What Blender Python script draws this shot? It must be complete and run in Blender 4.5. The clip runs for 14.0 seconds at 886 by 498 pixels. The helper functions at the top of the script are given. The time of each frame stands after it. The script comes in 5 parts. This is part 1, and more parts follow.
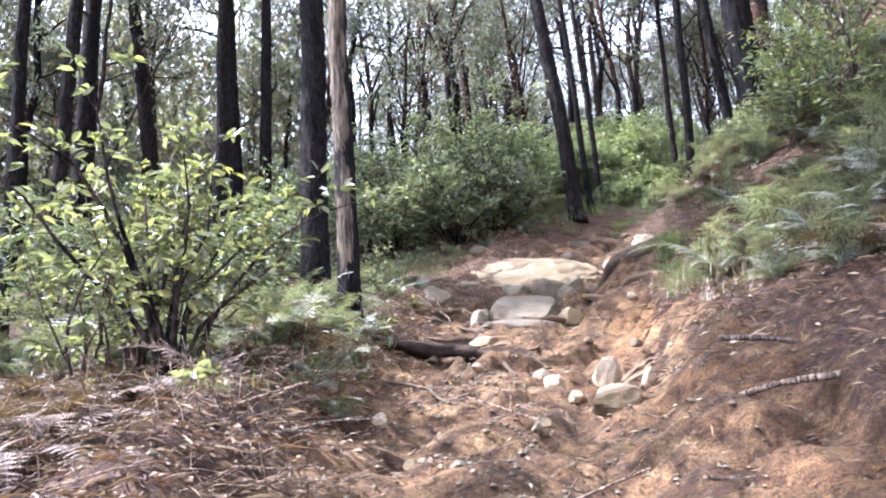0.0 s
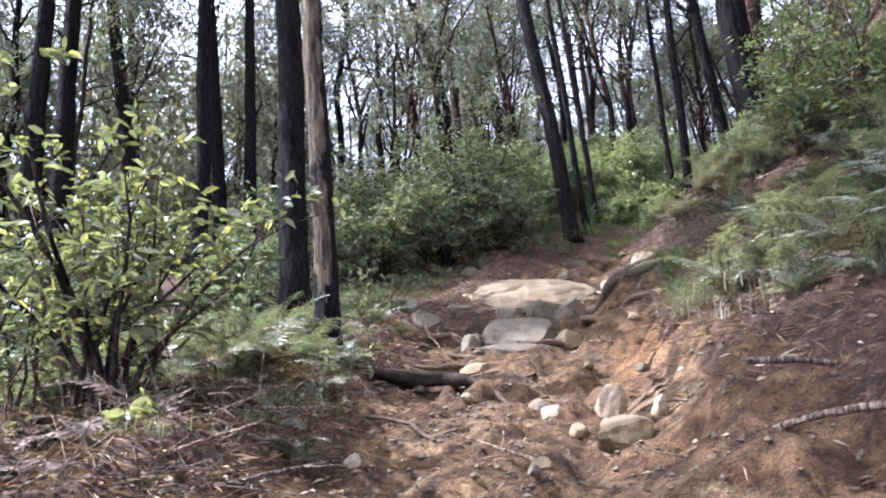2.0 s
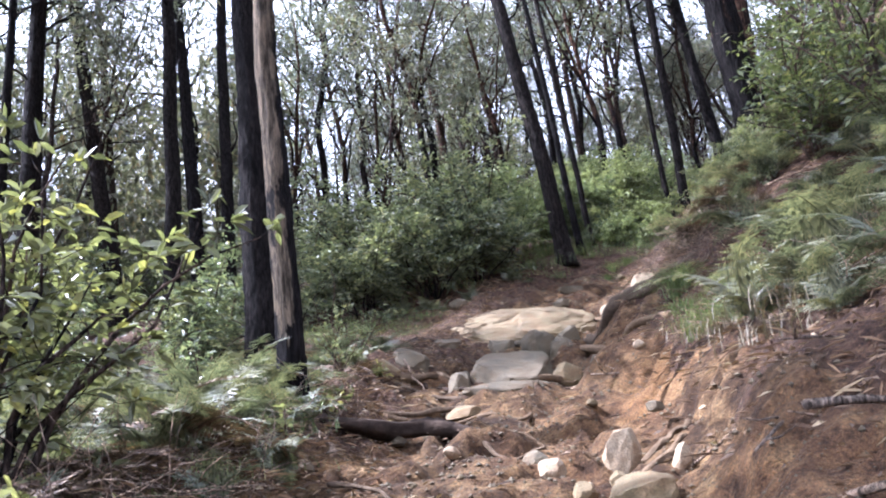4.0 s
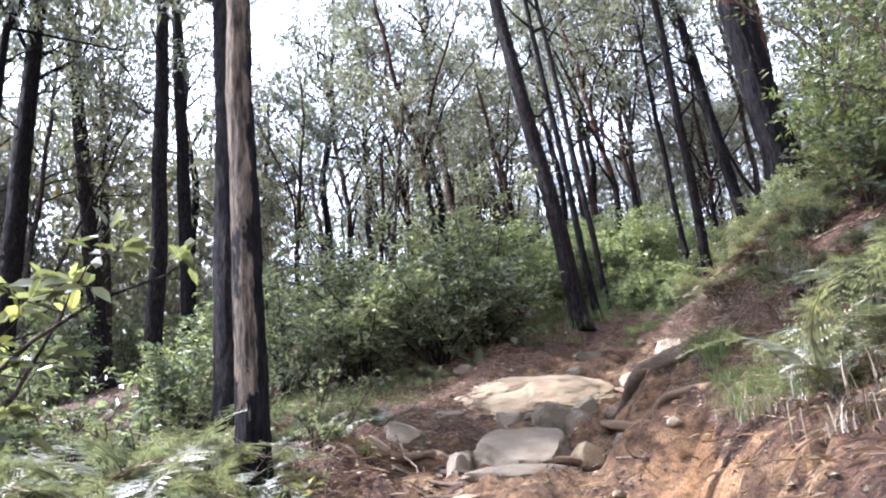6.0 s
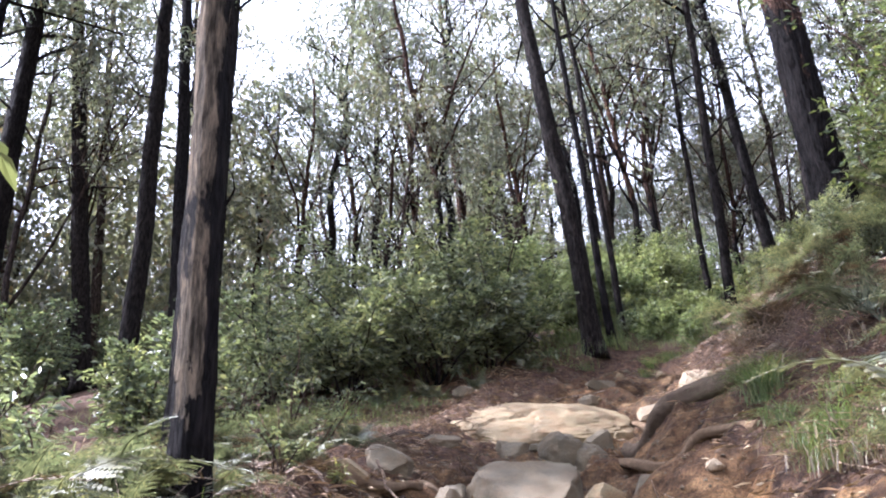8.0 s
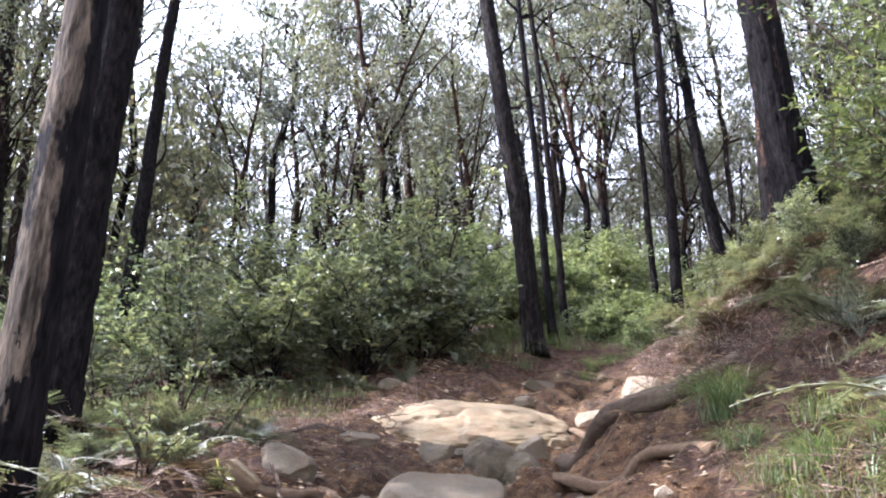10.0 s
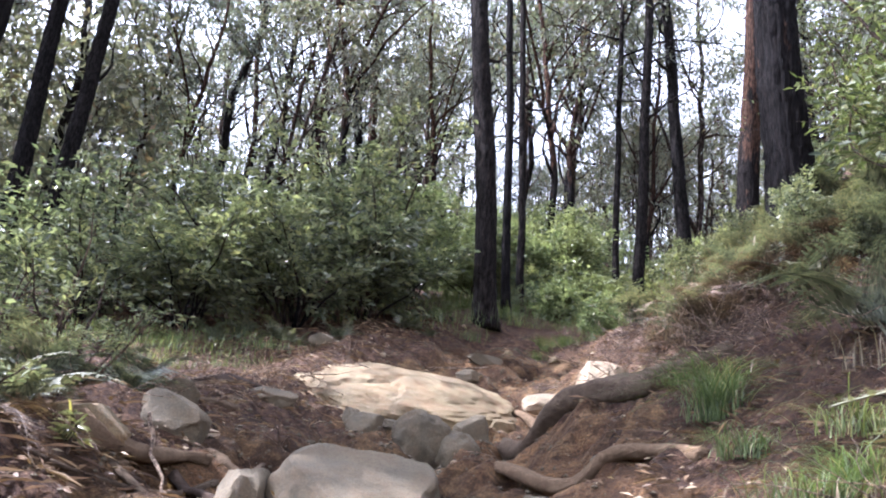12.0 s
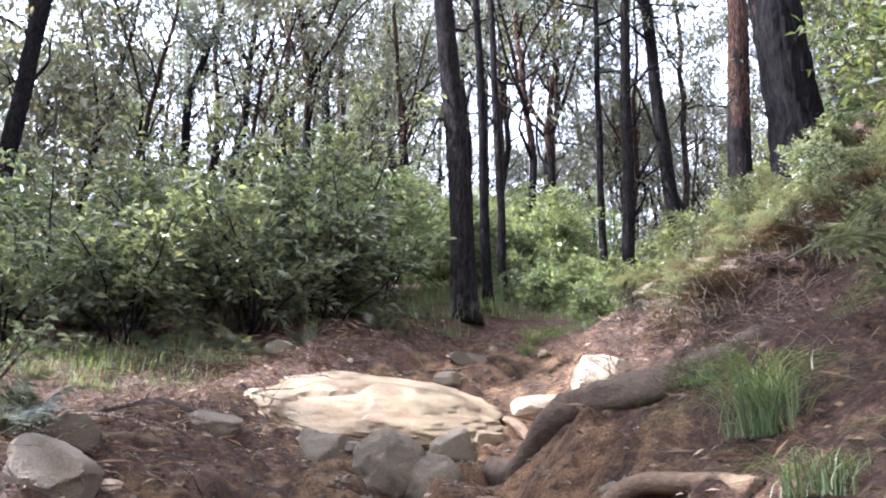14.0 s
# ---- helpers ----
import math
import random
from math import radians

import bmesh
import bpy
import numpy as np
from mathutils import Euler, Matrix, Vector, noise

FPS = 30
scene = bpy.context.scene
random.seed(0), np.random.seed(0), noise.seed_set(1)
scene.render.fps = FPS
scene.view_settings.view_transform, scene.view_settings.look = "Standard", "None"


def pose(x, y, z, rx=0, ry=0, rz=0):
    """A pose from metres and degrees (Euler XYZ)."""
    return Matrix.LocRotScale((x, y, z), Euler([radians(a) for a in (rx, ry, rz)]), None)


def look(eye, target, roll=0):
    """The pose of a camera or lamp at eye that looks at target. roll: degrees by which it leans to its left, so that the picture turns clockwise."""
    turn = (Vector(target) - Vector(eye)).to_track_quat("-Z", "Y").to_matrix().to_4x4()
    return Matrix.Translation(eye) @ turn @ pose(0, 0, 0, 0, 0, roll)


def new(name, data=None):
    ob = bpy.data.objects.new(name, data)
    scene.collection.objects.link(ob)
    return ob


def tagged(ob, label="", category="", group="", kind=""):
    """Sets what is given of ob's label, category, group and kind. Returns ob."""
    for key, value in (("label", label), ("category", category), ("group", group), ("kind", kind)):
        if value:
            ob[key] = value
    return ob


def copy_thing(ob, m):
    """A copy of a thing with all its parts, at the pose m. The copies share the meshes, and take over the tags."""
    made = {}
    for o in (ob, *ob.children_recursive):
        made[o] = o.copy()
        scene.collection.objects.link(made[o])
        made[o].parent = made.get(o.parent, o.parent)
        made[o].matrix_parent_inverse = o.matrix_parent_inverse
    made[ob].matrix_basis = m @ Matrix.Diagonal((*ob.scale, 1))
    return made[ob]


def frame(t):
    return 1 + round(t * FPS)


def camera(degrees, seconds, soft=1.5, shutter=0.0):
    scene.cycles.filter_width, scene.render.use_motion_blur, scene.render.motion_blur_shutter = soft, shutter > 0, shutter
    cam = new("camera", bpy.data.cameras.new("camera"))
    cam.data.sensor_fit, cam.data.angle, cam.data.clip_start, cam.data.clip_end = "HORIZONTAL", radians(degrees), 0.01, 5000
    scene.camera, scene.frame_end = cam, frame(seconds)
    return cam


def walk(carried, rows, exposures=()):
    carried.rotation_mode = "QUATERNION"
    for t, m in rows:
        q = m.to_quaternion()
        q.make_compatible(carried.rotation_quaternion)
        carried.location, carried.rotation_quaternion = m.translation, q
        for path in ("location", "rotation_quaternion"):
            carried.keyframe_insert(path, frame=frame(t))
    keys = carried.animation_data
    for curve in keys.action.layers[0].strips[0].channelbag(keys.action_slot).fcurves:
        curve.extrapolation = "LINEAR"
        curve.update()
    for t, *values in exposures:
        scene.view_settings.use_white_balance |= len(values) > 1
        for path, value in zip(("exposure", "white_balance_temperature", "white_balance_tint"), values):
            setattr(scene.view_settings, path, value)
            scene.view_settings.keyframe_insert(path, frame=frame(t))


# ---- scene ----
cam = camera(52.6, 14.0, soft=2.0)
PATH = [
    (0, (0.000, -0.000, 1.600), (0.028, 1.939, 2.090), -3.1),
    (0.5, (0.020, 0.104, 1.618), (0.052, 2.037, 2.132), -3.6),
    (1, (0.086, 0.450, 1.677), (0.127, 2.381, 2.198), -4.0),
    (1.5, (0.140, 0.797, 1.734), (0.192, 2.724, 2.267), -4.6),
    (2, (0.150, 1.157, 1.782), (0.193, 3.081, 2.327), -4.2),
    (2.5, (0.228, 1.513, 1.862), (0.269, 3.430, 2.429), -5.7),
    (5, (0.564, 3.722, 2.389), (0.627, 5.611, 3.043), -7.2),
    (5.5, (0.615, 4.244, 2.522), (0.682, 6.120, 3.212), -6.7),
    (6, (0.644, 4.736, 2.661), (0.696, 6.588, 3.412), -6.3),
    (6.5, (0.765, 5.105, 2.756), (0.837, 6.926, 3.578), -8.5),
    (7, (0.721, 5.620, 2.841), (0.776, 7.437, 3.675), -5.3),
    (7.5, (0.741, 6.203, 2.951), (0.779, 8.023, 3.779), -4.3),
    (8, (0.750, 6.745, 3.052), (0.784, 8.575, 3.856), -2.6),
    (10.5, (1.134, 8.620, 3.667), (1.314, 10.453, 4.446), -0.2),
    (11, (1.198, 9.031, 3.782), (1.414, 10.858, 4.565), -0.3),
    (11.5, (1.252, 9.541, 3.871), (1.498, 11.368, 4.647), 1.9),
    (12, (1.289, 10.131, 3.916), (1.541, 11.977, 4.643), 5.5),
    (12.5, (1.399, 10.683, 4.028), (1.646, 12.553, 4.692), 5.5),
    (13, (1.553, 11.052, 4.253), (1.808, 12.907, 4.957), 2.3),
    (13.5, (1.635, 11.584, 4.375), (1.900, 13.451, 5.042), 3.0),
    (14, (1.776, 11.919, 4.545), (2.066, 13.765, 5.259), 1.8),
]
EXPOSURES = [(0, 2.84, 5060, 23), (0.5, 2.53, 5060, 23), (1, 2.42, 5060, 23), (1.5, 2.47, 5060, 23), (2, 2.32, 5060, 23), (2.5, 2.42, 4980, 23), (5, 2.24, 5080, 23), (5.5, 2.40, 5100, 23), (6, 2.54, 5120, 23), (6.5, 2.34, 5230, 23), (7, 2.14, 5230, 23), (7.5, 2.34, 5230, 23), (8, 2.32, 5230, 23), (10.5, 2.48, 5230, 23), (11, 2.07, 5230, 23), (11.5, 2.40, 5230, 23), (12, 2.40, 5150, 23), (12.5, 2.20, 5150, 23), (13, 2.35, 5150, 23), (13.5, 2.67, 5150, 23), (14, 2.75, 5150, 23)]
walk(cam, [(t, look(eye, target, roll)) for t, eye, target, roll in PATH], EXPOSURES)

# ---- light ----
SUN_AZ, SUN_EL = radians(-82), radians(52)
SUN_DIR = Vector((math.sin(SUN_AZ) * math.cos(SUN_EL), math.cos(SUN_AZ) * math.cos(SUN_EL), math.sin(SUN_EL)))
world = bpy.data.worlds.new("world")
scene.world = world
world.use_nodes = True
wn = world.node_tree.nodes
sky = wn.new("ShaderNodeTexSky")
sky.sky_type, sky.sun_disc, sky.sun_elevation, sky.sun_rotation = "NISHITA", False, SUN_EL, SUN_AZ
sky.air_density, sky.dust_density, sky.ozone_density = 1.0, 3.0, 1.0
wn["Background"].inputs["Strength"].default_value = 0.095
haze = wn.new("ShaderNodeMix")
haze.data_type = "RGBA"
haze.inputs[0].default_value = 0.92
pale = wn.new("ShaderNodeHueSaturation")
pale.inputs["Saturation"].default_value = 0.06
pale.inputs["Value"].default_value = 2.2
world.node_tree.links.new(sky.outputs[0], pale.inputs["Color"])
world.node_tree.links.new(sky.outputs[0], haze.inputs[6])
world.node_tree.links.new(pale.outputs[0], haze.inputs[7])
cloud = wn.new("ShaderNodeMix")  # thin bright cloud, slightly warm
cloud.data_type, cloud.blend_type = "RGBA", "MULTIPLY"
cloud.inputs[0].default_value, cloud.inputs[7].default_value = 1.0, (1.0, 0.985, 0.965, 1)
world.node_tree.links.new(haze.outputs[2], cloud.inputs[6])
world.node_tree.links.new(cloud.outputs[2], wn["Background"].inputs["Color"])
sun = bpy.data.lights.new("sun", "SUN")
sun.energy, sun.angle, sun.color = 5.0, radians(0.6), (1.0, 0.92, 0.8)
new("sun", sun).matrix_world = look(SUN_DIR * 60, (0, 0, 0))


# ---- terrain ----
def _hash(i, j, k):
    v = np.sin(i * 127.1 + j * 311.7 + k * 74.7) * 43758.5453
    return v - np.floor(v)


def vnoise(x, y, k=0):
    """Smooth value noise in -1..1 on arrays."""
    xi, yi = np.floor(x), np.floor(y)
    u, v = x - xi, y - yi
    u, v = u * u * (3 - 2 * u), v * v * (3 - 2 * v)
    a, b = _hash(xi, yi, k), _hash(xi + 1, yi, k)
    c, d = _hash(xi, yi + 1, k), _hash(xi + 1, yi + 1, k)
    return 2 * (a + (b - a) * u + (c - a) * v + (a - b - c + d) * u * v) - 1


def sstep(a, b, x):
    s = np.clip((x - a) / (b - a), 0, 1)
    return s * s * (3 - 2 * s)


def track_x(y):
    """The middle of the wheel track."""
    return np.interp(y, [-40, 0, 6, 10, 14, 18, 22, 25, 28, 32, 38, 60], [-1, 0.3, 0.5, 0.8, 1.2, 1.9, 2.7, 3.7, 5.2, 8, 14, 40])


def track_z(y):
    """The height of the track along the hill."""
    return np.interp(y, [-300, -60, -10, 0, 5, 8, 10.5, 13, 14.6, 15.6, 17, 18.7, 21, 22.6, 24, 26, 29, 33, 38, 45, 60, 100, 180, 420],
                     [-45, -13, -2.3, 0.05, 1.2, 1.9, 2.5, 3.15, 3.5, 3.9, 4.45, 5.05, 5.65, 6.15, 6.75, 7.9, 9.55, 11.4, 13.3, 15.6, 19.2, 22.5, 24, 25])


def ground_z(x, y):
    x, y = np.asarray(x, float), np.asarray(y, float)
    d = x - track_x(y)
    z = track_z(y)
    # the bank cut on the uphill side
    cut = sstep(1.5, 2.3, d + 0.35 * vnoise(y * 0.6, 0 * y, 3)) * (0.42 + 0.2 * vnoise(y * 0.35, 0 * y, 4)) * sstep(4, 9, y) * (1 - sstep(27, 32, y))
    rise = 0.5 * np.maximum(d - 2.0, 0)
    rise = rise + 0.38 * np.maximum(d - 3.0, 0) * sstep(13, 21, y)
    rise = np.where(rise > 9, 9 + (rise - 9) * 0.45, rise)
    fall = np.maximum(np.minimum(track_x(y), 4.5) - x - 2.4, 0)
    low = -0.06 * fall - 0.004 * np.minimum(fall, 30) ** 2
    z = z + cut + rise + np.where(fall > 30, low - 0.1 * (fall - 30), low)
    # raised shoulder and low berm beside the track
    z = z + 0.42 * sstep(1.5, 2.6, -d) * sstep(3, 7, y) * (1 - sstep(17, 22, y)) + 0.14 * np.exp(-((d + 2.3) / 0.6) ** 2) * (0.8 + 0.6 * vnoise(y * 0.5, 0 * y, 7)) * sstep(3, 6, y)
    ontrack = np.exp(-(d / 1.7) ** 4) * (1 - sstep(30, 36, y))
    # washed-out ruts and ledges
    z = z - ontrack * (0.14 * np.exp(-((d + 0.75 + 0.3 * vnoise(y * 0.3, 0 * y, 9)) / 0.38) ** 2) + 0.22 * np.exp(-((d - 0.75 + 0.35 * vnoise(y * 0.35, 0 * y, 8)) / 0.36) ** 2))
    z = z + ontrack * 0.10 * vnoise(x * 1.1, y * 1.6, 11)
    run = y * 0.8 + 0.22 * d * np.sin(y * 0.9) + 0.75 * vnoise(x * 0.75, y * 0.45, 12) + 0.12 * vnoise(x * 3, y * 3, 13)
    f = run - np.floor(run)
    tread = np.where(f < 0.06, f / 0.06 - 0.5, 0.5 - (f - 0.06) / 0.94)
    z = z + 0.27 * tread * np.exp(-((d + 0.3) / 2.5) ** 4) * sstep(7, 10, y) * (1 - sstep(26, 29, y)) * (0.75 + 0.5 * vnoise(x * 0.5, y * 0.5, 14))
    z = z + 0.16 * vnoise(x * 0.35, y * 0.35, 1) * sstep(0.5, 3, np.abs(d)) + 0.05 * vnoise(x * 1.7, y * 1.7, 2)
    far = sstep(20, 80, np.hypot(x, y - 12))
    z = z + far * 1.2 * vnoise(x * 0.06, y * 0.06, 5)
    return z


def bare_soil(x, y):
    """1 where the ground is worn to bare earth: the track and the cut of the bank."""
    d = x - track_x(y) + 0.5 * vnoise(x * 0.7, y * 0.7, 21) + 0.2 * vnoise(x * 2.3, y * 2.3, 22)
    upper = sstep(17.5, 21, y)
    return sstep(-2.3 + 0.6 * upper, -1.4 + 0.8 * upper, d) * (1 - sstep(2.2, 2.8, d)) * (1 - sstep(26.5, 30, y)) * (1 - 0.3 * upper)

# ---- materials ----
def material(name):
    m = bpy.data.materials.new(name)
    m.use_nodes = True
    n, l = m.node_tree.nodes, m.node_tree.links
    return m, n, l, n["Principled BSDF"]


def tex_noise(n, l, scale, detail=4.0, rough=0.55, vec=None):
    t = n.new("ShaderNodeTexNoise")
    t.inputs["Scale"].default_value, t.inputs["Detail"].default_value, t.inputs["Roughness"].default_value = scale, detail, rough
    if vec is not None:
        l.new(vec, t.inputs["Vector"])
    return t.outputs["Fac"]


def ramp(n, l, fac, stops):
    r = n.new("ShaderNodeValToRGB")
    while len(r.color_ramp.elements) < len(stops):
        r.color_ramp.elements.new(0.5)
    for e, (p, c) in zip(r.color_ramp.elements, stops):
        e.position, e.color = p, (*c, 1)
    l.new(fac, r.inputs["Fac"])
    return r.outputs["Color"]


def mixed(n, l, fac, a, b, mode="MIX"):
    m = n.new("ShaderNodeMix")
    m.data_type, m.blend_type = "RGBA", mode
    for sock, v in ((m.inputs[0], fac), (m.inputs[6], a), (m.inputs[7], b)):
        if isinstance(v, (int, float)):
            sock.default_value = v
        elif isinstance(v, tuple):
            sock.default_value = (*v, 1)
        else:
            l.new(v, sock)
    return m.outputs[2]


def calc(n, l, op, a, b):
    m = n.new("ShaderNodeMath")
    m.operation, m.use_clamp = op, False
    for sock, v in ((m.inputs[0], a), (m.inputs[1], b)):
        if isinstance(v, (int, float)):
            sock.default_value = v
        else:
            l.new(v, sock)
    return m.outputs[0]


def bump(n, l, bsdf, height, strength, dist):
    b = n.new("ShaderNodeBump")
    b.inputs["Strength"].default_value, b.inputs["Distance"].default_value = strength, dist
    l.new(height, b.inputs["Height"])
    l.new(b.outputs["Normal"], bsdf.inputs["Normal"])


def coords(n, l, kind="Object", scale=None):
    c = n.new("ShaderNodeTexCoord").outputs[kind]
    if scale is None:
        return c
    m = n.new("ShaderNodeMapping")
    m.inputs["Scale"].default_value = scale
    l.new(c, m.inputs["Vector"])
    return m.outputs["Vector"]


def soil_material():
    m, n, l, b = material("soil")
    v = coords(n, l)
    a = n.new("ShaderNodeAttribute")
    a.attribute_name = "bare"
    big, mid, fine = tex_noise(n, l, 0.5, 4, 0.6, v), tex_noise(n, l, 3.2, 6, 0.62, v), tex_noise(n, l, 38, 6, 0.7, v)
    crumb = tex_noise(n, l, 110, 4, 0.75, v)
    streak = tex_noise(n, l, 7, 7, 0.7, coords(n, l, "Object", (0.55, 1.5, 1)))
    earth = ramp(n, l, mid, [(0.25, (0.03, 0.016, 0.008)), (0.43, (0.088, 0.05, 0.024)), (0.58, (0.19, 0.12, 0.058)), (0.76, (0.37, 0.265, 0.145))])
    earth = mixed(n, l, ramp(n, l, big, [(0.42, (0, 0, 0)), (0.66, (0.6, 0.6, 0.6))]), earth, (0.15, 0.078, 0.036))
    earth = mixed(n, l, 1.0, earth, ramp(n, l, streak, [(0.36, (0.38, 0.34, 0.32)), (0.47, (0.9, 0.88, 0.86)), (0.62, (1.2, 1.18, 1.12)), (0.74, (1.7, 1.65, 1.5))]), "MULTIPLY")
    # broad random patches, darker and paler
    mottle = ramp(n, l, tex_noise(n, l, 1.1, 7, 0.7, v), [(0.4, (0.42, 0.39, 0.37)), (0.52, (0.95, 0.95, 0.95)), (0.66, (1.12, 1.12, 1.08))])
    earth = mixed(n, l, 1.0, earth, mottle, "MULTIPLY")
    c = n.new("ShaderNodeAttribute")
    c.attribute_name = "clay"
    ochre = ramp(n, l, calc(n, l, "ADD", c.outputs["Fac"], calc(n, l, "SUBTRACT", mid, 0.5)), [(0.2, (0, 0, 0)), (0.9, (0.55, 0.55, 0.55))])
    earth = mixed(n, l, ochre, earth, mixed(n, l, fine, (0.27, 0.135, 0.05), (0.38, 0.215, 0.092)))
    litter = ramp(n, l, tex_noise(n, l, 9, 8, 0.75, v), [(0.3, (0.016, 0.009, 0.006)), (0.48, (0.06, 0.032, 0.019)), (0.62, (0.135, 0.078, 0.042)), (0.78, (0.28, 0.205, 0.125))])
    speck = ramp(n, l, fine, [(0.34, (0.42, 0.42, 0.42)), (0.5, (0.98, 0.98, 0.98)), (0.66, (1.4, 1.36, 1.26))])
    speck = mixed(n, l, 1.0, speck, ramp(n, l, crumb, [(0.36, (0.6, 0.6, 0.6)), (0.52, (1, 1, 1)), (0.7, (1.35, 1.32, 1.28))]), "MULTIPLY")
    edge = calc(n, l, "ADD", a.outputs["Fac"], calc(n, l, "MULTIPLY", calc(n, l, "SUBTRACT", mid, 0.5), 1.3))
    col = mixed(n, l, ramp(n, l, edge, [(0.4, (0, 0, 0)), (0.6, (1, 1, 1))]), litter, earth)
    l.new(mixed(n, l, 1.0, col, speck, "MULTIPLY"), b.inputs["Base Color"])
    b.inputs["Roughness"].default_value = 0.93
    b.inputs["Specular IOR Level"].default_value = 0.2
    bump(n, l, b, calc(n, l, "ADD", calc(n, l, "ADD", calc(n, l, "MULTIPLY", mid, 1.4), calc(n, l, "MULTIPLY", streak, 1.2)), fine), 1.0, 0.07)
    return m


def bark_material(name, dark, light, char=0.0, stretch=0.14, scale=9.0, side=0.0, relief=0.12, flakes=True, foot=0.0):
    """Bark with lengthwise furrows; char: share of the surface left black by fire; side: extra black on faces turned
    uphill (+x); foot: the height to which the foot is burnt all round.
    """
    m, n, l, b = material(name)
    v = coords(n, l, "Object", (1, 1, stretch))
    furrow, spots = tex_noise(n, l, scale, 8, 0.7, v), tex_noise(n, l, 1.3, 4, 0.6, coords(n, l, "Object", (1, 1, 0.3)))
    col = ramp(n, l, furrow, [(0.36, dark), (0.56, tuple(0.6 * p + 0.4 * q for p, q in zip(dark, light))), (0.72, light)])
    col = mixed(n, l, ramp(n, l, spots, [(0.35, (0, 0, 0)), (0.75, (0.6, 0.6, 0.6))]), col, tuple(0.4 * (p + q) for p, q in zip(dark, light)))
    grain = tex_noise(n, l, scale * 2.0, 5, 0.65, coords(n, l, "Object", (1, 1, stretch * 2.2)))
    flake = ramp(n, l, grain, [(0.38, (0.3, 0.3, 0.3)), (0.5, (0.9, 0.9, 0.9)), (0.64, (1.9, 1.8, 1.7))])
    if char:
        sep = n.new("ShaderNodeSeparateXYZ")
        l.new(coords(n, l, "Object"), sep.inputs[0])
        blot = tex_noise(n, l, 2.2, 5, 0.6, coords(n, l, "Object", (1, 1, 0.35)))
        reach = calc(n, l, "ADD", blot, calc(n, l, "MULTIPLY", sep.outputs["Z"], -0.055))
        if side:
            face = n.new("ShaderNodeSeparateXYZ")
            l.new(n.new("ShaderNodeNewGeometry").outputs["Normal"], face.inputs[0])
            reach = calc(n, l, "ADD", reach, calc(n, l, "MULTIPLY", calc(n, l, "MAXIMUM", calc(n, l, "SUBTRACT", face.outputs["X"], 0.5), 0.0), side))
        if foot:
            low = n.new("ShaderNodeMapRange")
            low.inputs["From Min"].default_value, low.inputs["From Max"].default_value = foot * 0.75, foot * 1.25
            low.inputs["To Min"].default_value, low.inputs["To Max"].default_value = 0.55, 0.0
            l.new(calc(n, l, "ADD", sep.outputs["Z"], calc(n, l, "MULTIPLY", calc(n, l, "SUBTRACT", tex_noise(n, l, 5.5, 6, 0.7, coords(n, l, "Object", (1, 1, 0.3))), 0.5), 4.0)), low.inputs["Value"])
            reach = calc(n, l, "ADD", reach, low.outputs["Result"])
        k = ramp(n, l, calc(n, l, "ADD", reach, char), [(0.5, (0, 0, 0)), (0.54, (1, 1, 1))])
        col = mixed(n, l, k, col, (0.011, 0.0098, 0.0098))
    if flakes:
        col = mixed(n, l, 1.0, col, flake, "MULTIPLY")
    rnd = n.new("ShaderNodeObjectInfo").outputs["Random"]
    col = mixed(n, l, 1.0, col, ramp(n, l, rnd, [(0, (0.75, 0.75, 0.78)), (1, (1.25, 1.15, 1.05))]), "MULTIPLY")
    l.new(col, b.inputs["Base Color"])
    b.inputs["Roughness"].default_value = 0.97
    b.inputs["Specular IOR Level"].default_value = 0.08
    bump(n, l, b, calc(n, l, "ADD", furrow, calc(n, l, "MULTIPLY", grain, 0.7)), 1.0, relief)
    return m


def leaf_material(name, dark, light, rough=0.45, through_light=0.35, dry=None):
    """Leaves that shine a little and let light through."""
    m, n, l, b = material(name)
    g = n.new("ShaderNodeNewGeometry").outputs["Random Per Island"]
    col = ramp(n, l, g, [(0, dark), (0.85, light), (1, dry or light)])
    rnd = n.new("ShaderNodeObjectInfo").outputs["Random"]
    col = mixed(n, l, 1.0, col, ramp(n, l, rnd, [(0, (0.8, 0.85, 0.85)), (1, (1.2, 1.12, 1.0))]), "MULTIPLY")
    l.new(col, b.inputs["Base Color"])
    b.inputs["Roughness"].default_value = rough
    b.inputs["Specular IOR Level"].default_value = 0.45
    t = n.new("ShaderNodeBsdfTranslucent")
    l.new(mixed(n, l, 1.0, col, (1.15, 1.22, 0.7), "MULTIPLY"), t.inputs["Color"])
    mx = n.new("ShaderNodeMixShader")
    mx.inputs[0].default_value = through_light
    l.new(b.outputs[0], mx.inputs[1])
    l.new(t.outputs[0], mx.inputs[2])
    l.new(mx.outputs[0], n["Material Output"].inputs["Surface"])
    return m


